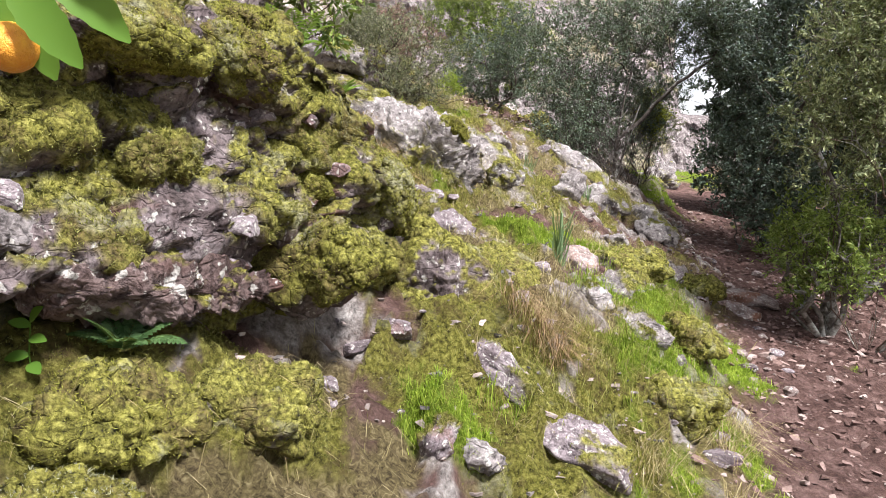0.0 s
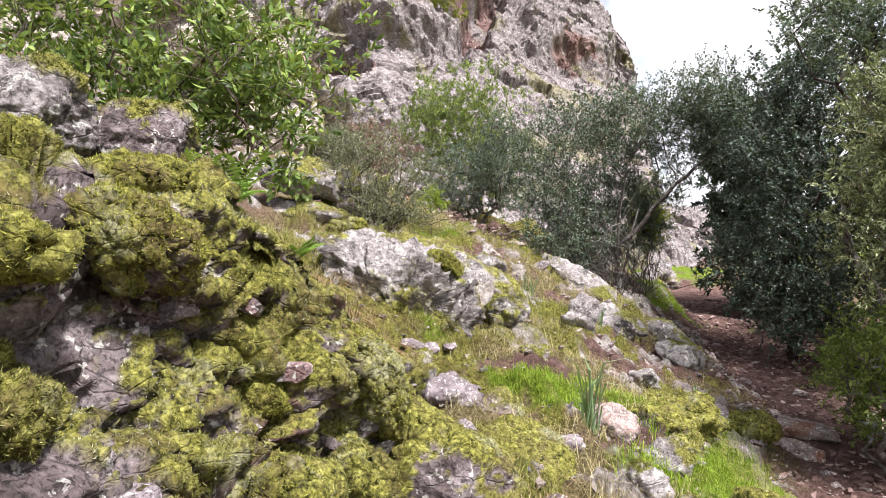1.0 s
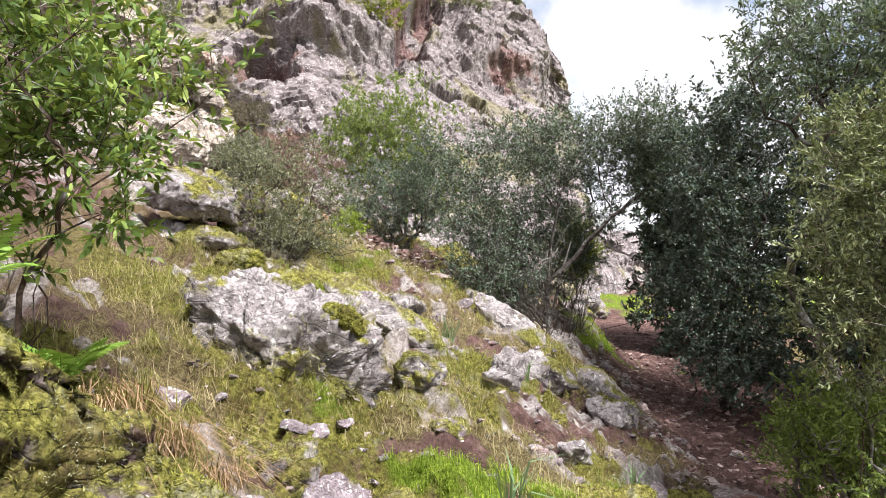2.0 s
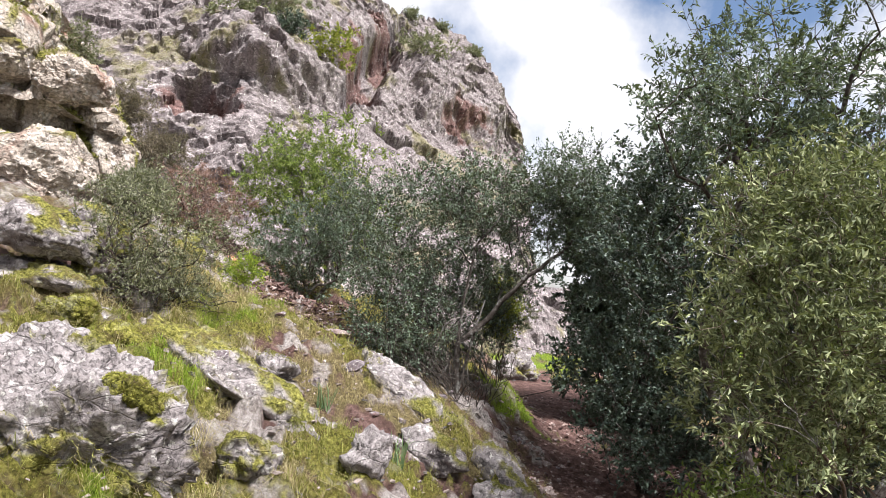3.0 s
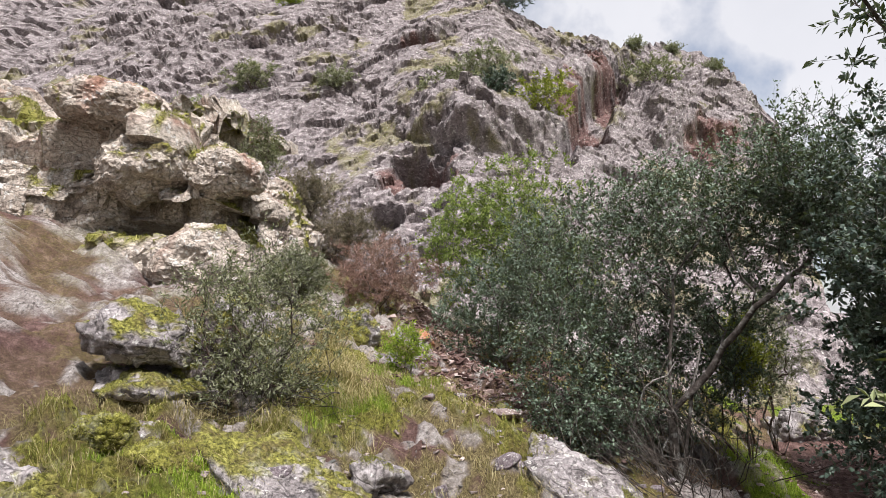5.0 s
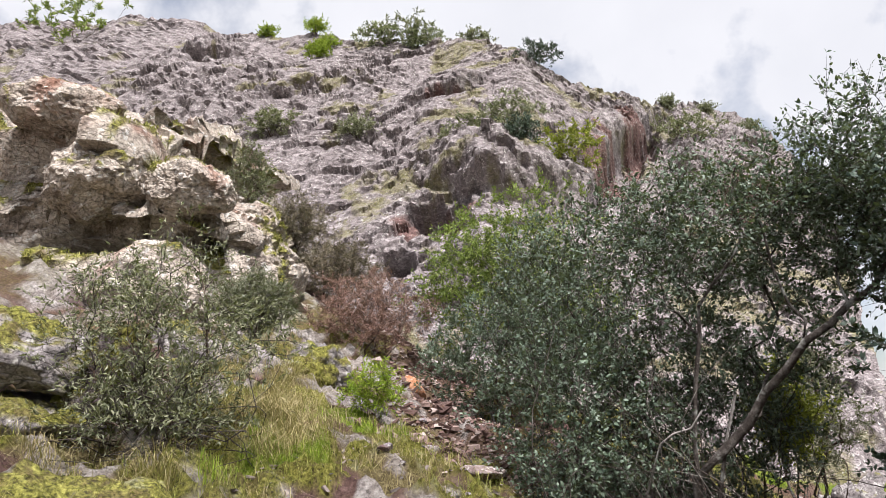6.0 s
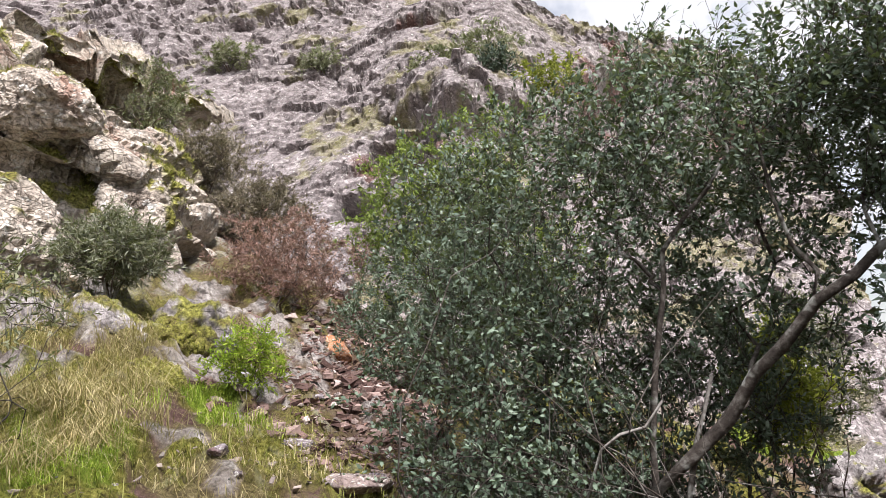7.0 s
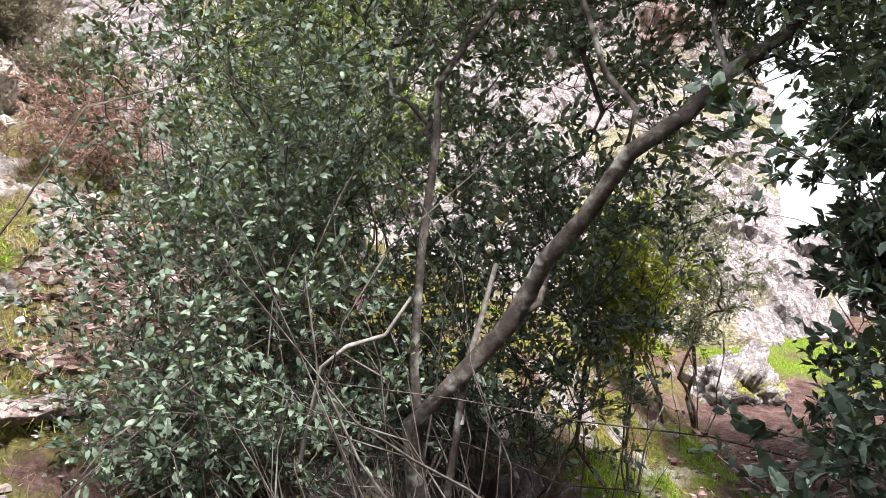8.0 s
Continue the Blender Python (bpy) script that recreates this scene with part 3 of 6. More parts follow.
def rock_mesh(name, size, seed, material, subdiv=5, cuts=14, rough=0.10, layers=0.0, moss=0.0, smooth=True):
    """A boulder: a ball cut by random planes, then roughened, with beds if layers is set."""
    bm = bmesh.new()
    bmesh.ops.create_icosphere(bm, subdivisions=subdiv, radius=1.0)
    v = np.array([q.co[:] for q in bm.verts])
    f = np.array([[q.index for q in face.verts] for face in bm.faces])
    bm.free()
    rng = np.random.default_rng(seed)
    dirs = rng.normal(size=(cuts, 3))
    dirs /= np.linalg.norm(dirs, axis=1)[:, None]
    reach = rng.uniform(0.62, 0.98, cuts)
    if subdiv <= 3:
        dirs[:6] = np.concatenate([np.eye(3), -np.eye(3)])[:cuts] + rng.normal(size=(6, 3)) * 0.22
        dirs[:6] /= np.linalg.norm(dirs[:6], axis=1)[:, None]
        reach[:6] = rng.uniform(0.45, 0.75, 6)
    dot = np.maximum(v @ dirs.T, 0.05)
    r = np.minimum(1.05, (reach / dot).min(axis=1))
    p = v * r[:, None] * np.asarray(size)
    s = 1.0 / max(min(size), 0.01)
    nrm = v / np.asarray(size)
    nrm /= np.linalg.norm(nrm, axis=1)[:, None]
    q = p * s + seed * 3.7
    off = rough * (0.6 * fbm(q * 1.2, 3, 0.5, seed) + 0.5 * ridged(q * 2.7, 5, 0.6, seed + 3))
    if subdiv > 3:
        c1, cgap, cid = facets(q * 1.5, seed + 9)
        d1, dgap, did = facets(q * 4.0 + 0.2 * value_noise(q * 5, seed + 6)[:, None], seed + 19)
        off = off + rough * (0.8 * c1 + 0.24 * d1 - 0.3 * (1 - step(cgap, 0, 0.08)) - 0.3 * (did < 0.08))
    if layers:
        bed = q[:, 2] * layers + 0.5 * value_noise(q * 0.8, seed + 5)
        off = off + rough * 1.3 * (np.abs((bed % 1.0) - 0.5) * 2 - 0.5) * (0.5 + 0.5 * value_noise(q * 1.1, seed + 8))
    return mossed(name, p + nrm * (off / s)[:, None], f, material, moss, seed, smooth)


def rock(name, label, at, size, seed, material, turn=(0, 0, 0), subdiv=6, group="", **how):
    ob = new(name, rock_mesh(name, size, seed, material, subdiv, **how))
    ob.matrix_world = pose(*at, *turn)
    return tagged(ob, label, "rock", group)


def face_sheet(name, line, profile, shrink, seed, material, nu, nv, rough, moss, bed=3.0, cell=3.0, smooth=True, pockets=()):
    """A rock face along a plan line (x, y), with a profile of (metres out, height) from foot to top; shrink gives rows of
    (share of the line, base height, height factor, share of the overhang kept)."""
    line, profile = np.asarray(line, float), np.asarray(profile, float)
    d = np.concatenate([[0], np.cumsum(np.linalg.norm(np.diff(line, axis=0), axis=1))])
    along = np.linspace(0, 1, nu)
    lx, ly = np.interp(along * d[-1], d, line[:, 0]), np.interp(along * d[-1], d, line[:, 1])
    k = max(3, nu // 12)
    pad = lambda a: np.convolve(np.pad(a, k, mode="edge"), np.ones(2 * k + 1) / (2 * k + 1), "valid")
    lx, ly = pad(lx), pad(ly)
    tx, ty = np.gradient(lx), np.gradient(ly)
    ln = np.hypot(tx, ty)
    ox, oy = ty / ln, -tx / ln
    pd = np.concatenate([[0], np.cumsum(np.linalg.norm(np.diff(profile, axis=0), axis=1))])
    q = np.linspace(0, pd[-1], nv)
    po, pz = np.interp(q, pd, profile[:, 0]), np.interp(q, pd, profile[:, 1])
    sh = np.asarray(shrink)
    base, tall, over = (np.interp(along, sh[:, 0], sh[:, c]) for c in (1, 2, 3))
    out = np.where(po[None] < 0, po[None] * np.where(pz[None] < profile[-3, 1] * 0.9, over[:, None], 1.0), po[None] * (0.3 + 0.7 * over[:, None]))
    Z = base[:, None] + pz[None] * tall[:, None]
    X, Y = lx[:, None] + ox[:, None] * out, ly[:, None] + oy[:, None] * out
    p = np.stack([X.ravel(), Y.ravel(), Z.ravel()], 1)
    f = grid_faces(nu, nv)
    nrm = normals_of(p, f)
    warp = np.stack([value_noise(p * cell, seed + s) for s in (1, 2, 3)], 1)
    a, agap, aid = facets(p * cell * (0.7, 0.7, 1.1) + 0.35 * warp, seed + 11)
    b, bgap, bid = facets(p * cell * (1.9, 1.9, 2.9) + 0.3 * warp, seed + 13, 1.0, 0.4)
    c, cgap, cid = facets(p * cell * (4.6, 4.6, 6.6) + 0.3 * warp, seed + 15, 1.1, 0.4)
    off = rough * (0.5 * fbm(p * cell * 0.6, 3, 0.5, seed) + 1.1 * a + 0.42 * b + 0.15 * c - 0.35 * (1 - step(agap, 0, 0.09)) - 0.35 * (bid < 0.10))
    beds = p[:, 2] * bed + 0.35 * warp[:, 0] + 0.3 * value_noise(p * cell * 0.5, seed + 17)
    off = off + rough * 0.5 * (np.abs((beds % 1) - 0.5) * 2 - 0.5)
    for x0, y0, z0, r, rz, out in pockets:
        away = (np.hypot(p[:, 0] - x0, p[:, 1] - y0) / r) ** 2 + ((p[:, 2] - z0) / rz) ** 2 + 0.5 * warp[:, 1]
        off = off + out * (1 - step(away, 0.4, 1.2))
    return mossed(name, p + nrm * off[:, None], f, material, moss, seed, smooth, 0.032, max(2.2, cell * 0.9))


# The mossy outcrop beside the start of the path: a steep face with a ledge over a hollow, and an overhanging top.
outcrop = tagged(new("mossy_outcrop", face_sheet("mossy_outcrop", ((-1.75, 0.35), (-1.0, 1.55), (-0.62, 2.22), (-0.36, 2.68), (0.06, 3.42)),
    ((-0.34, 0.0), (-0.34, 0.24), (-0.26, 0.30), (0.06, 0.36), (0.15, 0.41), (0.12, 0.50), (0.07, 0.62), (-0.01, 0.74), (-0.09, 0.83), (-0.12, 0.88), (-0.06, 0.92), (-0.06, 0.97), (-0.15, 1.07), (-0.32, 1.16), (-0.8, 1.20), (-1.6, 1.25)),
    ((0, 0.70, 0.93, 1), (0.45, 0.74, 0.93, 1), (0.54, 0.75, 0.94, 0.8), (0.62, 0.76, 0.94, 0.3), (0.76, 0.80, 0.90, 0.1), (0.83, 0.80, 0.68, 0.0), (0.92, 0.78, 0.42, 0), (1, 0.7, 0.2, 0)),
    5, M_MOSSY, 340, 270, 0.070, 0.90, bed=4.0, cell=3.8)), "dark overhanging outcrop covered in yellow-green moss", "rock")
rock("ledge_rock", "red-brown rock ledge with white lichen blotches", (-0.70, 2.03, 1.06), (0.44, 0.20, 0.085), 12, M_LEDGE, (4, 9, 60), 6, layers=1.5, rough=0.2, cuts=18, moss=0.42)
rock("ledge_rock", "pale edge of rock under the moss", (-0.95, 1.62, 1.26), (0.22, 0.14, 0.06), 13, M_PALE, (4, 12, 60), 5, layers=1.5, rough=0.14, moss=0.2)
rock("mossy_boulder", "small dark boulder with moss on its top", (0.24, 3.5, 0.80), (0.25, 0.24, 0.17), 9, M_MOSSY, (0, 0, 10), 6, moss=0.8)
rock("mossy_boulder", "rounded boulder under thick green moss", (-0.02, 3.15, 0.86), (0.26, 0.3, 0.28), 8, M_MOSSY, (0, 10, 20), 6, moss=0.95)
rock("mossy_boulder", "low mossy hump of rock among grass tufts", (1.02, 4.25, 0.66), (0.28, 0.26, 0.17), 10, M_MOSSY, (0, 10, 20), 6, moss=0.8)
rock("summit_rock", "pale grey cracked rock on the mossy outcrop", (-0.95, 2.66, 1.96), (0.19, 0.19, 0.12), 15, M_PALE, (0, 0, 30), 6, moss=0.35, rough=0.16)
rock("summit_rock", "mossy brown rock on top of the outcrop", (-0.72, 2.85, 1.90), (0.16, 0.15, 0.11), 16, M_MOSSY, (0, 0, 60), 6, moss=0.5)
rock("lichen_rock", "large pale grey slab covered in white lichen", (-0.16, 4.92, 1.36), (0.46, 0.60, 0.27), 21, M_PALE, (10, 26, 12), 6, rough=0.22, moss=0.22)
boulder = tagged(new("layered_boulder"), "grey layered boulder with dark gaps and moss", "rock")
for at, size, seed, turn, mo in (((-1.02, 6.95, 2.13), (0.36, 0.34, 0.17), 25, (4, 14, 15), 0.3), ((-0.98, 6.9, 1.86), (0.38, 0.34, 0.085), 26, (0, 10, -5), 0.1),
                                 ((-1.15, 7.05, 1.70), (0.4, 0.3, 0.2), 27, (0, 0, 30), 0.2), ((-0.72, 7.08, 1.95), (0.16, 0.2, 0.26), 28, (0, 15, 0), 0.8)):
    ob = piece("slab", rock_mesh("slab", size, seed, M_PALE if mo < 0.5 else M_MOSSY, 5, rough=0.18, layers=1.2, moss=mo), boulder)
    ob.matrix_world = pose(*at, *turn)
rock("slab_rock", "flat pale rock slab sunk in the slope", (1.34, 7.52, 1.10), (0.46, 0.34, 0.15), 28, M_PALE, (4, 38, 20), 5, rough=0.14, moss=0.15)
rock("slab_rock", "broad pale rock outcrop among grass and moss", (0.22, 6.15, 1.36), (0.52, 0.34, 0.16), 29, M_PALE, (6, 28, 0), 5, rough=0.16, moss=0.3)
rock("slab_rock", "pale weathered slab on the bank above the path", (1.95, 6.75, 0.66), (0.26, 0.62, 0.17), 30, M_PALE, (0, 40, -8), 5, rough=0.14, moss=0.2)
rock("slab_rock", "flat grey slab at the edge of the path", (2.30, 5.52, 0.31), (0.24, 0.30, 0.07), 31, M_STONE, (0, 6, 20), 5, rough=0.12)
rock("slab_rock", "pale broken slab at the edge of the path", (2.10, 5.15, 0.30), (0.14, 0.2, 0.06), 32, M_STONE, (0, 10, 50), 5, rough=0.12)
rock("slab_rock", "flat pinkish slab at the foot of the gully", (0.86, 7.87, gz(0.86, 7.87) - 0.008), (0.13, 0.10, 0.035), 33, M_STONE, (0, 8, 30), 4, rough=0.10)
rock("low_rock", "low lichen-spotted rock among moss and grass", (0.95, 3.75, 0.70), (0.22, 0.12, 0.12), 34, M_PALE, (0, 20, 30), 5, moss=0.2)
rock("low_rock", "rough pale rock pushing through the grass", (0.55, 2.55, 0.42), (0.26, 0.12, 0.10), 35, M_SLATE, (0, 20, -35), 5, moss=0.45)
rock("low_rock", "small pink-grey rock beside the grass tuft", (0.78, 3.98, 0.80), (0.12, 0.1, 0.1), 36, M_STONE, (0, 20, 30), 5)
for x, y, size, mat, seed, turn, how in ((0.80, 3.50, (0.10, 0.07, 0.06), M_PALE, 101, (0, 15, 20), 0.2), (0.97, 3.36, (0.16, 0.07, 0.06), M_PALE, 102, (0, 20, -25), 0.15), (-0.06, 4.02, (0.12, 0.09, 0.09), M_PALE, 103, (0, 10, 40), 0.3), (-0.20, 4.02, (0.10, 0.08, 0.07), M_SLATE, 104, (10, 0, 70), 0.3),
                                        (0.08, 3.88, (0.13, 0.10, 0.10), M_SLATE, 105, (0, 20, 10), 0.3), (0.22, 2.32, (0.08, 0.06, 0.05), M_PALE, 106, (0, 15, 20), 0.0), (0.09, 2.30, (0.07, 0.06, 0.07), M_SLATE, 107, (0, 0, 60), 0.1), (0.30, 2.75, (0.30, 0.07, 0.07), M_SLATE, 108, (10, 22, -38), 0.25),
                                        (0.96, 5.46, (0.10, 0.08, 0.13), M_PALE, 109, (0, 25, 10), 0.0), (0.46, 5.06, (0.14, 0.10, 0.08), M_PALE, 110, (0, 15, 50), 0.4), (1.27, 7.05, (0.34, 0.20, 0.09), M_PALE, 111, (4, 30, -20), 0.1), (1.42, 6.40, (0.24, 0.13, 0.10), M_PALE, 112, (0, 30, -30), 0.15),
                                        (0.62, 5.75, (0.11, 0.09, 0.06), M_PALE, 113, (0, 20, 10), 0.1), (0.80, 6.05, (0.13, 0.08, 0.06), M_PALE, 114, (0, 20, -10), 0.1), (0.45, 6.45, (0.15, 0.11, 0.08), M_PALE, 115, (0, 15, 30), 0.2), (-0.45, 6.05, (0.13, 0.10, 0.09), M_PALE, 116, (0, 10, 30), 0.4),
                                        (0.30, 3.98, (0.12, 0.09, 0.07), M_STONE, 117, (0, 20, 0), 0.3), (1.24, 5.05, (0.12, 0.09, 0.06), M_PALE, 118, (0, 20, 20), 0.1), (1.75, 6.05, (0.20, 0.11, 0.09), M_PALE, 119, (0, 30, -25), 0.1), (0.55, 4.65, (0.10, 0.07, 0.05), M_SLATE, 120, (0, 20, -10), 0.2)):
    rock("low_rock", "mossy-topped rock bedded in the bank" if how > 0.2 else "bare pale rock bedded in the grassy bank", (x, y, gz(x, y) + size[2] * 0.25), size, seed, mat, turn, 4, rough=0.2, layers=0.8, moss=how)
rock("mossy_boulder", "mossy rock jutting out under the outcrop", (-0.38, 2.54, 1.02), (0.17, 0.20, 0.16), 121, M_MOSSY, (0, 10, 60), 5, moss=0.6)
tan = tagged(new("tan_outcrop", face_sheet("tan_outcrop", ((-6.5, 6.0), (-4.2, 8.2), (-3.2, 8.75), (-1.75, 8.75), (-1.45, 9.4), (-1.6, 10.6), (-2.4, 12.2)),
    ((0.55, 0.0), (0.30, 0.5), (0.12, 0.95), (-0.10, 1.25), (-0.13, 1.42), (0.10, 1.46), (0.14, 1.62), (0.05, 1.95), (-0.3, 2.15), (-0.5, 2.45), (-1.0, 2.75), (-2.2, 3.0), (-4.5, 3.2)),
    ((0, 2.3, 1.15, 1), (0.45, 2.0, 1.0, 1), (0.62, 1.95, 0.95, 0.8), (0.75, 2.0, 0.72, 0.3), (1, 2.6, 0.5, 0)),
    33, M_TAN, 290, 190, 0.19, 0.17, bed=1.7, cell=1.15, smooth=False,
    pockets=((-2.45, 8.75, 3.72, 0.34, 0.10, -0.35), (-2.4, 8.75, 3.2, 0.42, 0.09, -0.4), (-1.78, 8.75, 3.5, 0.24, 0.10, -0.4), (-1.5, 9.0, 3.75, 0.35, 0.18, 0.18), (-2.3, 8.75, 4.0, 0.5, 0.2, 0.15), (-3.1, 8.75, 4.0, 0.5, 0.1, -0.4)))), "big tan rock outcrop with an overhang and moss", "rock")
for at, size, seed, turn in (((-1.66, 9.0, 3.62), (0.33, 0.30, 0.20), 71, (0, 8, 15)), ((-1.52, 9.75, 3.0), (0.22, 0.40, 0.42), 72, (0, 0, 10)), ((-2.35, 8.8, 3.72), (0.42, 0.35, 0.28), 73, (0, -6, 0)), ((-1.75, 8.7, 2.75), (0.40, 0.3, 0.35), 74, (0, 12, 30)), ((-2.7, 8.75, 4.3), (0.5, 0.4, 0.25), 75, (0, 5, 10))):
    ob = piece("block", rock_mesh("block", size, seed, M_TAN, 5, cuts=10, rough=0.13, layers=0.8, moss=0.12, smooth=False), tan)
    ob.matrix_world = pose(*at, *turn)
rock("foot_rock", "whitish mossy rocks below the tan outcrop", (-0.85, 8.55, 2.12), (0.3, 0.26, 0.2), 51, M_PALE, (0, 20, 0), 5, moss=0.4, rough=0.16)
rock("foot_rock", "whitish mossy rocks below the tan outcrop", (-0.62, 9.1, 2.15), (0.25, 0.3, 0.22), 52, M_PALE, (0, 20, 30), 5, moss=0.55, rough=0.16)
rock("foot_rock", "pale broken rock under grey bushes", (-1.1, 8.2, 2.15), (0.32, 0.25, 0.25), 53, M_PALE, (0, 0, 30), 5, moss=0.3, rough=0.16)
rock("orange_stone", "bright orange angular stone lying in the gully", (-0.33, 10.45, 2.05), (0.17, 0.13, 0.09), 55, M_RED, (0, 30, 40), 4)
rock("orange_stone", "small orange-brown stone lying in the gully", (0.05, 9.9, 1.80), (0.10, 0.08, 0.06), 56, M_RED, (0, 10, 0), 4)
rock("crumbling_rock", "pale crumbling rock beside the far path", (3.50, 12.1, 0.74), (0.36, 0.30, 0.24), 57, M_PALE, (0, 0, 0), 5, moss=0.35, rough=0.36)


# ---- plants ----
def tubes(paths, sides=5):
    """Tubes along polylines [(points, radii)], as vertices and quads."""
    V, F, base = [], [], 0
    ang = np.arange(sides) * 2 * math.pi / sides
    for pts, rad in paths:
        pts = np.asarray(pts)
        t = np.gradient(pts, axis=0)
        t /= np.linalg.norm(t, axis=1)[:, None] + 1e-9
        side = np.cross(t, (0.31, 0.23, 0.92))
        side /= np.linalg.norm(side, axis=1)[:, None] + 1e-9
        other = np.cross(t, side)
        ring = pts[:, None] + np.asarray(rad)[:, None, None] * (np.cos(ang)[None, :, None] * side[:, None] + np.sin(ang)[None, :, None] * other[:, None])
        V.append(ring.reshape(-1, 3))
        k = len(pts)
        i = (np.arange(k - 1)[:, None] * sides + np.arange(sides)[None]).ravel()
        j = (np.arange(k - 1)[:, None] * sides + (np.arange(sides)[None] + 1) % sides).ravel()
        F.append(np.stack([i, j, j + sides, i + sides], 1) + base)
        base += k * sides
    return np.concatenate(V), np.concatenate(F)


def leaf_blades(at, way, length, width, rng, droop=0.2, fine=False):
    """Folded pointed leaves of two triangles each, or four where they are seen close."""
    n = len(at)
    way = way / (np.linalg.norm(way, axis=1)[:, None] + 1e-9)
    side = np.cross(way, rng.normal(size=(n, 3)) * 0.8 + (0, 0, 0.8))
    side /= np.linalg.norm(side, axis=1)[:, None] + 1e-9
    nor = np.cross(side, way)
    L, W = length[:, None], width[:, None]
    if not fine:
        mid = at + way * L * 0.5 + nor * W * 0.15
        v = np.stack([at, mid + side * W * 0.5, at + way * L - nor * L * droop, mid - side * W * 0.5], 1).reshape(-1, 3)
        i = np.arange(n)[:, None] * 4
        return v, np.concatenate([i + (0, 1, 2), i + (0, 2, 3)])
    a, b = at + way * L * 0.33 + nor * W * 0.12, at + way * L * 0.70 + nor * (W * 0.12 - L * droop * 0.4)
    v = np.stack([at, a + side * W * 0.48, b + side * W * 0.40, at + way * L - nor * L * droop, b - side * W * 0.40, a - side * W * 0.48], 1).reshape(-1, 3)
    i = np.arange(n)[:, None] * 6
    return v, np.concatenate([i + (0, 1, 5), i + (1, 2, 5), i + (2, 4, 5), i + (2, 3, 4)])


def branching(base, crown, targets, rng, stems, spread, lift, guides, shell):
    """Grow branches from the base to random points of the crown, a list of (centre, radii). guides: limbs that stand already."""
    P = np.zeros((targets * 13 + 200, 3))
    length = np.zeros(len(P))
    parent = [-1]
    P[0] = base
    count = 1
    for g in guides:
        last = 0
        for q in g:
            P[count] = q
            parent.append(last)
            length[count] = length[last] + np.linalg.norm(P[count] - P[last])
            last = count
            count += 1
    weight = np.array([np.prod(r) for _, r in crown]) ** 0.8
    pick = rng.choice(len(crown), targets, p=weight / weight.sum())
    d = rng.normal(size=(targets, 3))
    d /= np.linalg.norm(d, axis=1)[:, None]
    lumps = 1 + 0.26 * value_noise(d * 2.3 + pick[:, None] * 9.1, 5) + 0.16 * value_noise(d * 5.1 + pick[:, None] * 3.3, 6)
    goals = np.array([crown[c][0] for c in pick]) + d * np.array([crown[c][1] for c in pick]) * (rng.uniform(0.05, 1.0, targets) ** shell * lumps)[:, None]
    goals[:, 2] = np.maximum(goals[:, 2], base[2] + 0.05)
    ends = []
    for n, o in enumerate(np.argsort(np.linalg.norm(goals - base, axis=1) * rng.uniform(0.7, 1.3, targets))):
        g = goals[o]
        cost = np.linalg.norm(P[:count] - g, axis=1) + 0.22 * length[:count] + 0.8 * np.clip(P[:count, 2] - g[2], 0, 9)
        k = int(np.argmin(cost)) if n >= stems else 0
        a = P[k].copy()
        if k == 0:
            a = a + np.array((*rng.normal(size=2) * spread, 0))
        dist = np.linalg.norm(g - a)
        steps = int(np.clip(dist / 0.11, 2, 11))
        bend = np.array((*rng.normal(size=2) * 0.17, lift * 0.35)) * dist
        curl = rng.normal(size=3) * 0.035 * dist
        last = k
        for s in range(1, steps + 1):
            t = s / steps
            P[count] = a + (g - a) * t + bend * math.sin(math.pi * t) * (1 - 0.3 * t) + curl * math.sin(2.6 * math.pi * t) + rng.normal(size=3) * 0.012
            parent.append(last)
            length[count] = length[last] + dist / steps
            last = count
            count += 1
        ends.append(last)
    return P[:count], np.array(parent), np.array(ends)


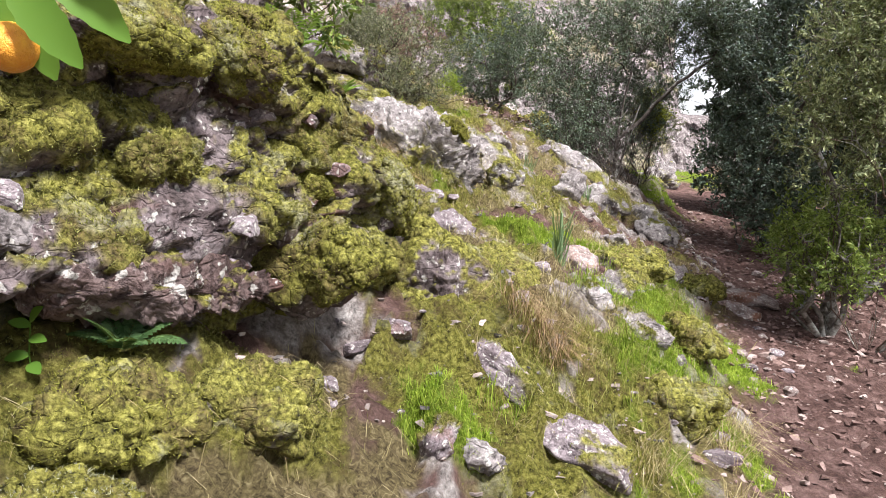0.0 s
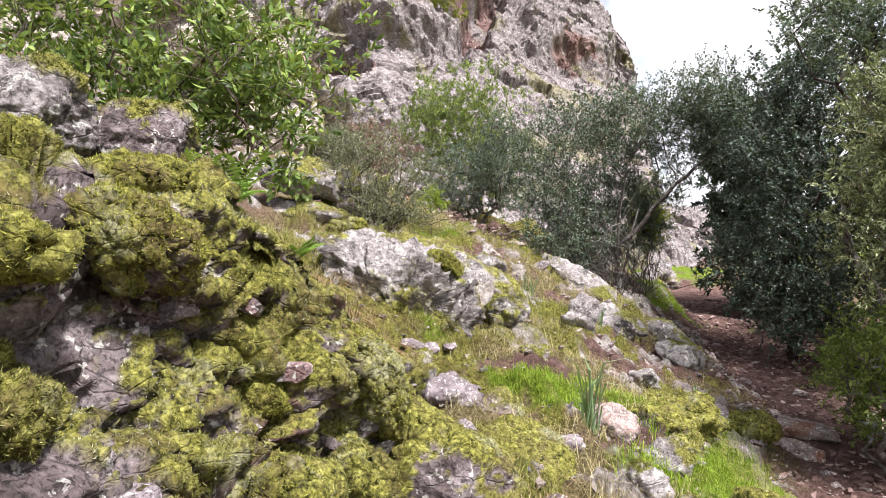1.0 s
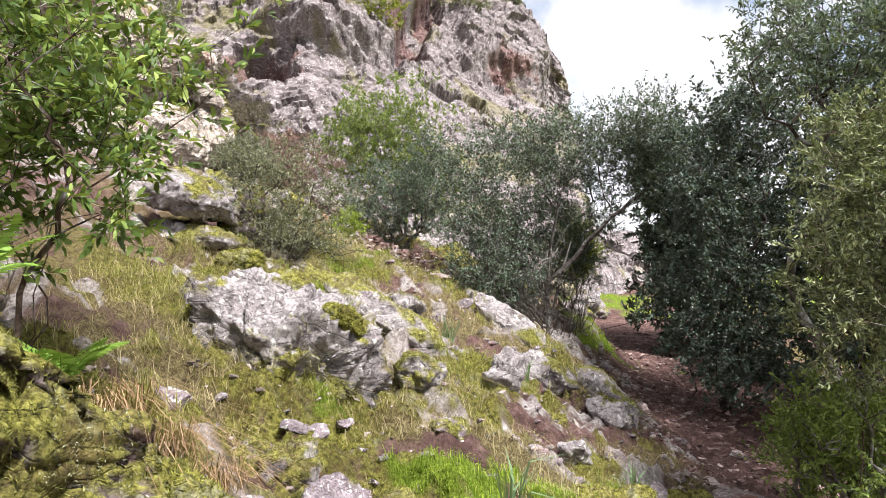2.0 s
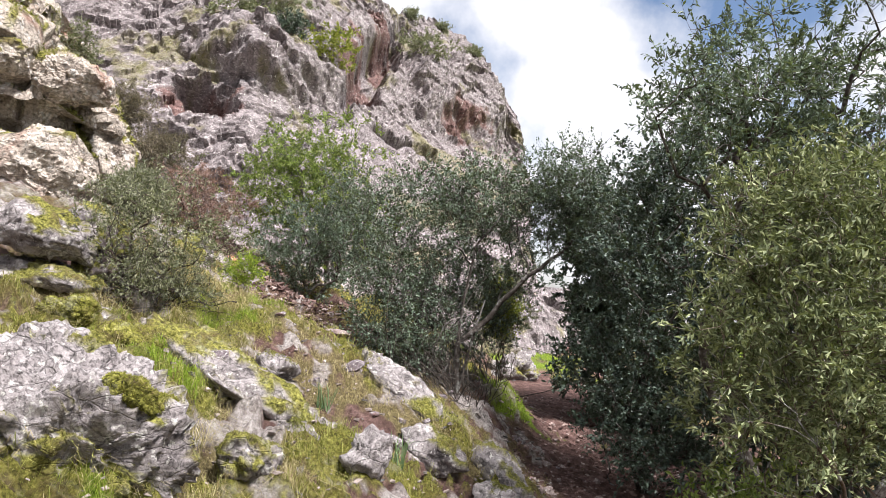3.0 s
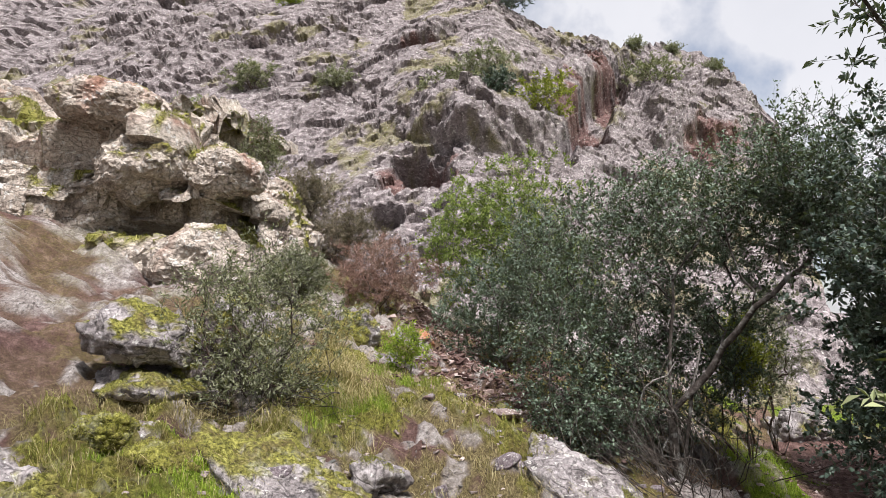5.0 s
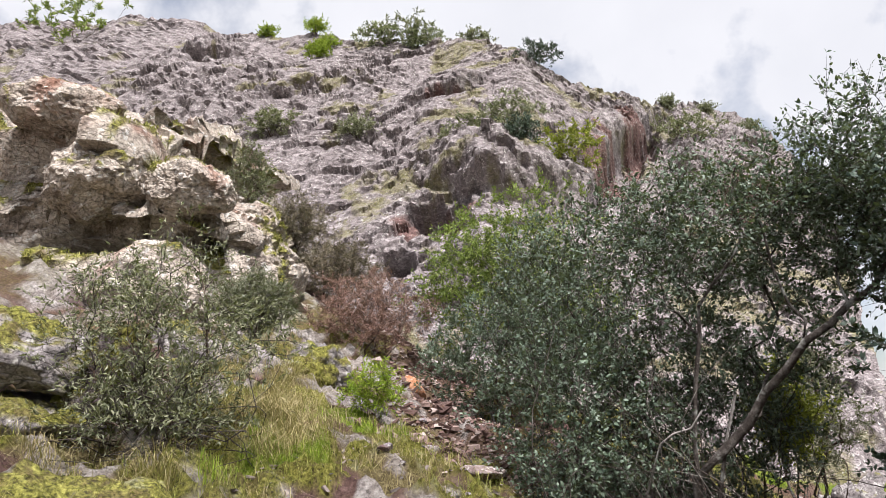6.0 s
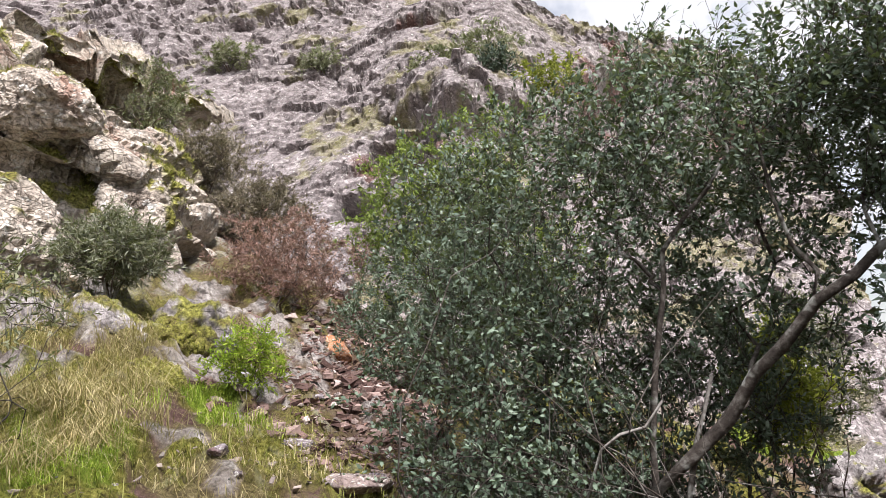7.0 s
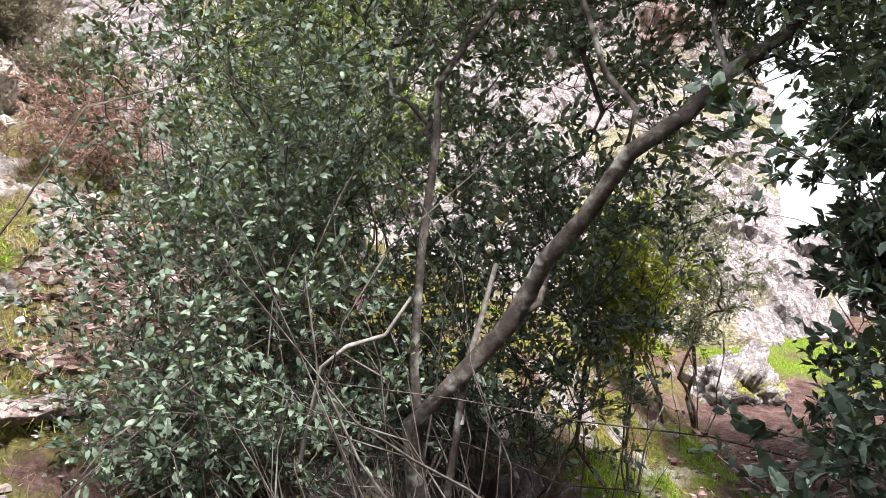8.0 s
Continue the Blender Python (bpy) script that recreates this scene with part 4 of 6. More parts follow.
def plant(name, label, category, base, crown, leaf_mat, bark_mat, seed, targets=250, leaves=45, leaf_size=(0.035, 0.013), twig=0.13,
          stems=8, spread=0.10, trunk=0.03, group="", droop=0.2, thin=0.0016, lift=0.3, guides=(), guide_radius=(), fine=False, sprays=3, shell=0.42, thicket=0, twig_mat=None):
    """A shrub or small tree: stems, twigs and a crown of single leaves."""
    rng = np.random.default_rng(seed)
    base = np.asarray(base, float)
    P, par, ends = branching(base, crown, targets, rng, stems, spread, lift, guides, shell)
    load = np.zeros(len(P))
    load[ends] = 1
    for i in range(len(P) - 1, 0, -1):
        load[par[i]] += load[i]
    rad = np.maximum(thin, trunk * (load / max(1, load[1:].max())) ** 0.55)
    at = 1
    for g, thick in zip(guides, guide_radius):
        for q in range(len(g)):
            rad[at] = thick * (1 - 0.55 * q / len(g))
            at += 1
    kids = {}
    for i in range(1, len(P)):
        kids.setdefault(par[i], []).append(i)
    limbs, fine_lines = [], []
    heads = [(0, c) for c in kids.get(0, [])]
    while heads:
        a, b = heads.pop()
        line, r = [P[a] if a else P[b] - (P[b] - base) * 0.9 - (0, 0, 0.08), P[b]], [rad[b] * (1.3 if a == 0 else 1.0), rad[b]]
        while b in kids:
            ks = sorted(kids[b], key=lambda c: -rad[c] - 1e-5 * load[c])
            heads += [(b, c) for c in ks[1:]]
            b = ks[0]
            line.append(P[b])
            r.append(rad[b])
        r[-1] *= 0.5
        (limbs if max(r) > thin * 3.5 else fine_lines).append((line, r))
    n = len(ends)
    aim = P[ends] - P[par[ends]]
    aim /= np.linalg.norm(aim, axis=1)[:, None] + 1e-9
    tw = np.repeat(np.arange(n), sprays)
    tdir = aim[tw] + rng.normal(size=(n * sprays, 3)) * 0.75 + (0, 0, lift)
    tdir /= np.linalg.norm(tdir, axis=1)[:, None]
    tlen = twig * rng.uniform(0.5, 1.4, n * sprays)
    start = P[ends][tw]
    for s, d, l in zip(start, tdir, tlen):
        fine_lines.append(([s, s + d * l], [thin * 0.8, thin * 0.35]))
    for _ in range(thicket):
        c, r = crown[int(rng.integers(min(2, len(crown))))]
        foot = base + np.array((*rng.normal(size=2) * spread, -0.05))
        head = np.asarray(c) + rng.normal(size=3) * np.asarray(r) * 0.4 - (0, 0, 0.2)
        t = np.linspace(0, 1, 9)[:, None]
        bow = np.array((*(foot - base)[:2] * 1.5, 0.0)) + np.array((*rng.normal(size=2) * 0.10, 0.05))
        line = foot + (head - foot) * t + bow * np.sin(math.pi * t) + rng.normal(size=3) * 0.05 * np.sin(2.4 * math.pi * t) + rng.normal(size=(9, 3)) * 0.016
        fine_lines.append((line, np.linspace(1, 0.35, 9) * rng.uniform(0.0018, 0.0045)))
    thing = tagged(new(name), label, category, group)
    thing.location = base
    shift = base[None]
    limbs.sort(key=lambda q: -max(q[1]) * len(q[0]))
    for order, limb in enumerate(limbs[:12]):
        v, f = tubes([limb], 9 if order < 3 else 6)
        piece("trunk" if order == 0 else "limb", mesh_from("limb", v - shift, f, bark_mat), thing)
    v, f = tubes(fine_lines + limbs[12:], 3)
    tagged(piece("twig", mesh_from("twig", v - shift, f, twig_mat or bark_mat), thing), kind="stuff")
    if leaves:
        k = rng.integers(0, n * sprays, n * leaves)
        t = rng.uniform(0.05, 1.05, n * leaves)
        at = start[k] + tdir[k] * (tlen[k] * t)[:, None] + rng.normal(size=(len(k), 3)) * 0.005
        way = tdir[k] * 0.7 + rng.normal(size=(len(k), 3)) * 0.65 + (0, 0, 0.12)
        size = rng.uniform(0.6, 1.25, len(k))
        v, f = leaf_blades(at, way, leaf_size[0] * size, leaf_size[1] * size, rng, droop, fine)
        tagged(piece("foliage", mesh_from("foliage", v - shift, f, leaf_mat, False), thing), kind="stuff")
    return thing


LEAN = ((1.85, 7.99, 1.45), (1.98, 7.965, 1.57), (2.106, 7.93, 1.693), (2.19, 7.89, 1.835), (2.275, 7.84, 1.92), (2.37, 7.79, 2.047), (2.487, 7.80, 2.12), (2.572, 7.818, 2.20), (2.686, 7.82, 2.27), (2.80, 7.85, 2.42), (2.86, 7.88, 2.6))
FORK = ((1.86, 8.0, 1.6), (1.89, 7.99, 1.86), (1.94, 7.98, 2.12), (1.95, 7.98, 2.26), (2.03, 7.99, 2.37), (2.12, 8.0, 2.47), (2.2, 8.02, 2.6))
SIDE = ((1.99, 7.972, 1.57), (2.19, 7.897, 1.835), (2.36, 7.805, 2.04), (2.39, 7.82, 2.14), (2.33, 7.84, 2.23), (2.29, 7.85, 2.4), (2.27, 7.87, 2.6))
plant("mastic_tree", "many-stemmed small evergreen tree with leaning grey trunk", "tree", (1.86, 8.06, gz(1.86, 8.06)),
      [((1.58, 8.40, 2.40), (0.74, 0.60, 0.60)), ((1.30, 8.15, 1.80), (0.45, 0.45, 0.38)), ((2.70, 8.0, 2.85), (0.50, 0.5, 0.36)), ((2.05, 8.2, 2.70), (0.5, 0.5, 0.38)), ((2.25, 8.35, 1.95), (0.38, 0.32, 0.42)), ((1.34, 7.88, 1.40), (0.26, 0.24, 0.22)), ((1.75, 8.65, 1.5), (0.5, 0.3, 0.4)), ((1.43, 8.1, 1.55), (0.44, 0.35, 0.40)), ((2.05, 8.5, 1.6), (0.42, 0.3, 0.45)), ((2.86, 7.85, 2.5), (0.32, 0.3, 0.34)), ((2.80, 7.95, 2.55), (0.34, 0.3, 0.34)), ((2.55, 8.1, 2.55), (0.36, 0.32, 0.34)), ((2.74, 7.85, 2.78), (0.30, 0.3, 0.36))],
      M_LEAF, M_TREE_BARK, 3, twig_mat=M_STEM, sprays=5, twig=0.15, targets=1700, leaves=42, trunk=0.015, stems=46, spread=0.17, guides=(LEAN, FORK, SIDE), guide_radius=(0.024, 0.012, 0.010), fine=True, leaf_size=(0.026, 0.0122), shell=0.34, thicket=130)
plant("fresh_tree", "light green young tree behind the dark one", "tree", (0.75, 11.3, gz(0.75, 11.3)),
      [((0.55, 11.4, 3.45), (0.85, 0.8, 0.62)), ((0.9, 11.2, 2.7), (0.7, 0.6, 0.6)), ((0.0, 11.3, 3.0), (0.6, 0.6, 0.6))], M_LEAF_FRESH, M_BARK, 4, targets=600, leaves=46, trunk=0.035, stems=7, leaf_size=(0.042, 0.015))
plant("evergreen_bush", "dark grey-green evergreen bush beside the gully", "bush", (0.55, 10.2, gz(0.55, 10.2)),
      [((0.5, 10.2, 2.25), (0.6, 0.5, 0.6)), ((0.9, 10.0, 2.5), (0.5, 0.5, 0.6))], M_LEAF, M_BARK, 14, targets=420, leaves=46, stems=12, trunk=0.02)
plant("dark_tree", "dense dark evergreen tree beside the path", "tree", (3.25, 7.35, gz(3.25, 7.35)),
      [((3.2, 7.3, 2.15), (0.72, 0.7, 0.95)), ((2.64, 7.28, 1.42), (0.20, 0.22, 0.20)), ((3.1, 7.1, 1.15), (0.55, 0.55, 0.6)), ((3.3, 7.0, 0.85), (0.6, 0.5, 0.35)), ((3.5, 7.2, 2.9), (0.6, 0.6, 0.5))], M_LEAF_DARK, M_TREE_BARK, 5, targets=1100, leaves=40, trunk=0.026, stems=16, fine=True, leaf_size=(0.033, 0.0165), shell=0.55)
plant("dark_tree", "tall dark evergreen tree beyond the footpath", "tree", (4.25, 9.6, gz(4.25, 9.6)),
      [((3.78, 9.5, 2.2), (0.45, 0.5, 0.9)), ((4.25, 9.8, 2.1), (0.95, 0.8, 1.2)), ((4.1, 9.6, 1.2), (0.85, 0.6, 0.8))], M_LEAF_DARK, M_TREE_BARK, 15, targets=850, leaves=40, trunk=0.05, stems=8, leaf_size=(0.065, 0.030))
plant("dark_tree", "dark evergreen tree behind the first one", "tree", (4.3, 6.3, gz(4.3, 6.3)),
      [((4.3, 6.3, 1.9), (0.9, 0.9, 1.4)), ((4.7, 7.9, 1.6), (0.8, 0.8, 1.4))], M_LEAF_DARK, M_TREE_BARK, 16, targets=750, leaves=40, trunk=0.05, stems=8, leaf_size=(0.075, 0.034))
plant("olive_bush", "grey-green olive-like bush overhanging the path", "bush", (2.75, 4.6, gz(2.75, 4.6)),
      [((2.95, 4.75, 1.85), (0.5, 0.55, 0.7)), ((2.40, 4.42, 1.75), (0.40, 0.36, 0.52)), ((2.6, 4.6, 2.25), (0.38, 0.4, 0.30))],
      M_LEAF_OLIVE, M_TWIG, 6, targets=900, leaves=50, trunk=0.013, leaf_size=(0.031, 0.0110), stems=16)
plant("evergreen_tree", "slender evergreen tree with dense dark green crown", "tree", (3.2, 5.7, gz(3.2, 5.7)),
      [((2.54, 5.15, 2.78), (0.42, 0.42, 0.34)), ((2.90, 5.6, 3.12), (0.5, 0.6, 0.42)), ((3.25, 5.5, 2.5), (0.5, 0.6, 0.55)), ((3.55, 5.3, 3.2), (0.6, 0.6, 0.6)), ((2.75, 5.3, 2.9), (0.4, 0.4, 0.35))],
      M_LEAF, M_TREE_BARK, 26, targets=520, leaves=38, trunk=0.03, leaf_size=(0.034, 0.0130), stems=6, twig_mat=M_STEM)
plant("low_bush", "low fresh green bush at the path's edge", "bush", (2.60, 4.8, gz(2.60, 4.8)), [((2.56, 4.78, 0.82), (0.36, 0.42, 0.42)), ((2.75, 5.2, 0.7), (0.35, 0.4, 0.35))], M_LEAF_FRESH, M_BARK, 17, targets=300, leaves=45, leaf_size=(0.032, 0.014))
plant("leafy_shrub", "bright green leafy shrub above the mossy outcrop", "shrub", (-0.95, 3.75, gz(-0.95, 3.75)),
      [((-0.95, 3.8, 2.45), (0.68, 0.45, 0.5)), ((-0.62, 3.7, 2.25), (0.3, 0.3, 0.32)), ((-1.5, 3.7, 2.4), (0.5, 0.45, 0.5)), ((-0.85, 3.65, 2.02), (0.45, 0.35, 0.28)), ((-1.3, 3.6, 2.0), (0.45, 0.35, 0.3))], M_LEAF_SHRUB, M_TWIG, 7, targets=480, leaves=30, leaf_size=(0.046, 0.0145), fine=True, stems=16, trunk=0.012, thin=0.0018)
plant("grey_shrub", "twiggy grey-green shrub below the tan outcrop", "shrub", (-0.45, 7.1, gz(-0.45, 7.1)),
      [((-0.42, 7.05, 2.15), (0.52, 0.42, 0.48)), ((-0.35, 6.9, 1.8), (0.4, 0.3, 0.25))], M_LEAF_SAGE, M_TWIG, 8, targets=460, leaves=24, leaf_size=(0.027, 0.0095), stems=18, trunk=0.012, thin=0.0014, twig_mat=M_STEM, thicket=60)
for x, y, z, r, mat, word, seed in ((-1.86, 11.1, 3.85, 0.42, M_LEAF_HEATH, "rounded grey-brown heather bush", 61), (-1.42, 11.3, 3.35, 0.42, M_LEAF_HEATH, "low grey-brown heather bush", 62),
                              (-0.80, 10.6, 2.75, 0.56, M_LEAF_RED, "reddish-brown leafless bush", 63), (-1.0, 8.85, 2.62, 0.25, M_LEAF_GREY, "small grey-green bush", 64)):
    plant("heather_bush", word + " at the foot of the rocks", "bush", (x, y, z - r * 0.9), [((x, y, z), (r, r, r * 0.72))], mat, M_TWIG, seed, targets=260, leaves=46, leaf_size=(0.042, 0.006), stems=14, trunk=0.008, twig=0.12, shell=0.5)
plant("green_bush", "small fresh green bush beside the gully", "bush", (0.0, 8.6, gz(0, 8.6)), [((0.0, 8.6, 1.95), (0.16, 0.16, 0.16))], M_GRASS, M_TWIG, 65, targets=60, leaves=40, leaf_size=(0.03, 0.008), trunk=0.006, twig=0.08)
plant("yellow_bush", "small yellow-green bush beside the leaning trunk", "bush", (2.42, 8.85, gz(2.42, 8.85)), [((2.42, 8.85, 1.70), (0.16, 0.18, 0.27))], M_LEAF_YELLOW, M_TWIG, 67, targets=150, leaves=36, leaf_size=(0.03, 0.013), trunk=0.008, stems=10)
plant("grey_bush", "grey-green bush at the foot of the scree", "bush", (3.0, 10.9, gz(3.0, 10.9)), [((2.95, 10.8, 1.75), (0.36, 0.35, 0.55))], M_LEAF_GREY, M_TWIG, 68, targets=200, leaves=44, leaf_size=(0.035, 0.01), trunk=0.012, stems=10)
plant("ledge_bush", "green bush behind the tan outcrop", "bush", (-2.4, 11.2, 3.9), [((-2.35, 11.1, 4.4), (0.24, 0.25, 0.42))], M_LEAF_SAGE, M_TWIG, 66, targets=130, leaves=30, trunk=0.012)


# ---- moss, grass and loose stones ----
def surface_points(ob, count, rng, weight, accept=None):
    """Random points on a mesh, as places and normals in the world, dense where the stored weight is high."""
    me = ob.data
    co = np.empty(len(me.vertices) * 3, np.float32)
    me.vertices.foreach_get("co", co)
    m = np.array(ob.matrix_world)
    co = co.reshape(-1, 3) @ m[:3, :3].T + m[:3, 3]
    n = len(me.polygons)
    side = len(me.loops) // n
    idx = np.empty(len(me.loops), np.int32)
    me.loops.foreach_get("vertex_index", idx)
    idx = idx.reshape(n, side)
    w = np.empty(len(me.vertices), np.float32)
    me.attributes[weight].data.foreach_get("value", w)
    a, b, c = co[idx[:, 0]], co[idx[:, 1]], co[idx[:, 2]]
    nor = np.cross(b - a, c - a)
    area = np.linalg.norm(nor, axis=1)
    chance = area * w[idx].mean(axis=1) ** 2
    if accept is not None:
        chance = chance * accept(co[idx].mean(axis=1))
    pick = rng.choice(n, count, p=chance / chance.sum())
    u, v = rng.uniform(size=(2, count))
    if side == 3:
        flip = u + v > 1
        u, v = np.where(flip, 1 - u, u), np.where(flip, 1 - v, v)
        at = a[pick] + (b - a)[pick] * u[:, None] + (c - a)[pick] * v[:, None]
    else:
        d = co[idx[:, 3]]
        at = (a[pick] * (1 - u[:, None]) + b[pick] * u[:, None]) * (1 - v[:, None]) + (d[pick] * (1 - u[:, None]) + c[pick] * u[:, None]) * v[:, None]
    return at, nor[pick] / (area[pick][:, None] + 1e-9)


def spikes(at, nor, rng, blades, height, width, splay=0.7):
    """Tiny tufts: a few thin triangles each."""
    at, nor = np.repeat(at, blades, axis=0), np.repeat(nor, blades, axis=0)
    n = len(at)
    way = nor * 0.8 + rng.normal(size=(n, 3)) * splay * 0.6 + (0, 0, 0.35)
    way /= np.linalg.norm(way, axis=1)[:, None]
    side = np.cross(way, rng.normal(size=(n, 3)))
    side /= np.linalg.norm(side, axis=1)[:, None] + 1e-9
    h = height * rng.uniform(0.5, 1.5, n)[:, None]
    at = at + rng.normal(size=(n, 3)) * width - nor * height * 0.15
    v = np.stack([at - side * width, at + side * width, at + way * h], 1).reshape(-1, 3)
    return v, np.arange(n * 3).reshape(-1, 3)


def grass_blades(at, rng, length, width, lean=0.5, drift=(0.0, 0.0)):
    """Bent blades of three triangles each."""
    n = len(at)
    L = length * rng.uniform(0.5, 1.4, n)[:, None]
    out = np.concatenate([rng.normal(size=(n, 2)) * lean + drift, np.zeros((n, 1))], 1)
    up = np.array((0, 0, 1.0))
    mid = at + (up * 0.62 + out * 0.30) * L
    tip = at + (up * (0.95 - 0.45 * np.minimum(1.5, np.linalg.norm(out, axis=1))[:, None]) + out * 0.85) * L
    side = np.cross(out + rng.normal(size=(n, 3)) * 0.1, up)
    side /= np.linalg.norm(side, axis=1)[:, None] + 1e-9
    side = side * width * rng.uniform(0.6, 1.3, n)[:, None]
    v = np.stack([at - side, at + side, mid - side * 0.7, mid + side * 0.7, tip], 1).reshape(-1, 3)
    i = np.arange(n)[:, None] * 5
    return v, np.concatenate([i + (0, 1, 3), i + (0, 3, 2), i + (2, 3, 4)])


def stuff(name, label, category, v, f, material):
    return tagged(new(name, mesh_from(name, v, f, material, False)), label, category, kind="stuff")


def joined(parts):
    V, F, base = [], [], 0
    for v, f in parts:
        V.append(v)
        F.append(f + base)
        base += len(v)
    return np.concatenate(V), np.concatenate(F)


bpy.context.view_layer.update()
rng = np.random.default_rng(77)
near_outcrop = lambda p: (p[:, 1] > 1.25) * (p[:, 0] > -1.5)
at, nor = surface_points(outcrop, 96000, rng, "moss", near_outcrop)
tint = fbm(at * 3.5, 3, 0.5, 120)
pale = tint > 0.30
stuff("moss", "thick yellow-green moss on the rock outcrop", "moss", *spikes(at[~pale], nor[~pale], rng, 3, 0.011, 0.0013, 1.1), M_MOSS)
stuff("lichen", "pale grey-green tufted lichen on the outcrop", "lichen", *spikes(at[pale], nor[pale], rng, 2, 0.006, 0.0013, 1.2), M_LICHEN)
parts = []
for ob in [o for o in scene.objects if o.type == "MESH" and o.name.split(".")[0] in ("mossy_boulder", "lichen_rock", "summit_rock", "slab_rock", "foot_rock", "low_rock", "slab")]:
    if ob.data.attributes.get("moss") and max(a.value for a in ob.data.attributes["moss"].data) > 0.5:
        a, n = surface_points(ob, 1500 if ob.name.startswith(("mossy", "lichen", "summit")) else 700, rng, "moss")
        parts.append(spikes(a, n, rng, 3, 0.009, 0.0014, 1.0))
a, n = surface_points(tan, 5000, rng, "moss", lambda p: (p[:, 0] > -4) * 1.0)
parts.append(spikes(a, n, rng, 3, 0.03, 0.006))
stuff("rock_moss", "green moss cushions on the boulders", "moss", *joined(parts), M_MOSS)

view = lambda p: np.exp(-0.10 * (p[:, 1] - 2)) * (p[:, 0] > -1.2) * (p[:, 0] < 2.7) * (p[:, 1] > 1.4) * (p[:, 1] < 10)
a, n = surface_points(ground, 42000, rng, "moss", view)
stuff("ground_moss", "low green moss over the slope", "moss", *spikes(a, n, rng, 3, 0.011, 0.0016, 1.0), M_MOSS)
a, n = surface_points(ground, 36000, rng, "lawn", lambda p: view(p) + 0.1 * (p[:, 1] > 10) * (p[:, 1] < 16) * (p[:, 0] < 6))
stuff("green_grass", "short fresh green grass on the bank", "grass", *grass_blades(a, rng, 0.042, 0.0014, 0.7), M_GRASS)
a, n = surface_points(ground, 15000, rng, "straw", lambda p: view(p) * (0.12 + 0.88 * step(p[:, 1], 2.6, 3.6)))
stuff("dry_grass", "sparse dry straw-coloured grass on the bank", "grass", *grass_blades(a, rng, 0.075, 0.0012, 1.0, (0.25, -0.2)), M_STRAW)


a, n = surface_points(ground, 9000, rng, "moss", lambda p: view(p) * step(fbm(p * 1.7, 3, 0.5, 130), -0.1, 0.3) * step(p[:, 1], 2.2, 3.0))
stuff("yellow_grass", "thin yellowing grass growing through the moss", "grass", *grass_blades(a, rng, 0.085, 0.0012, 0.9, (0.15, -0.2)), M_GRASS_DULL)


def moss_cushion(label, x, y, z, size, turn, seed, material, tufts=2600):
    """A lumpy cushion of moss with its tufts as one part."""
    thing = tagged(new("moss_cushion"), label, "moss")
    me = rock_mesh("cushion", size, seed, M_MOSSY, 5, cuts=12, rough=0.24, moss=1.5)
    body = piece("cushion", me, thing)
    body.matrix_world = pose(0, 0, 0, *turn)
    g = np.random.default_rng(seed)
    at, nor = surface_points(body, tufts, g, "moss")
    tagged(piece("tuft", mesh_from("tuft", *spikes(at, nor, g, 3, 0.009, 0.0012, 0.8), material, False), thing), kind="stuff")
    thing.location = (x, y, z)


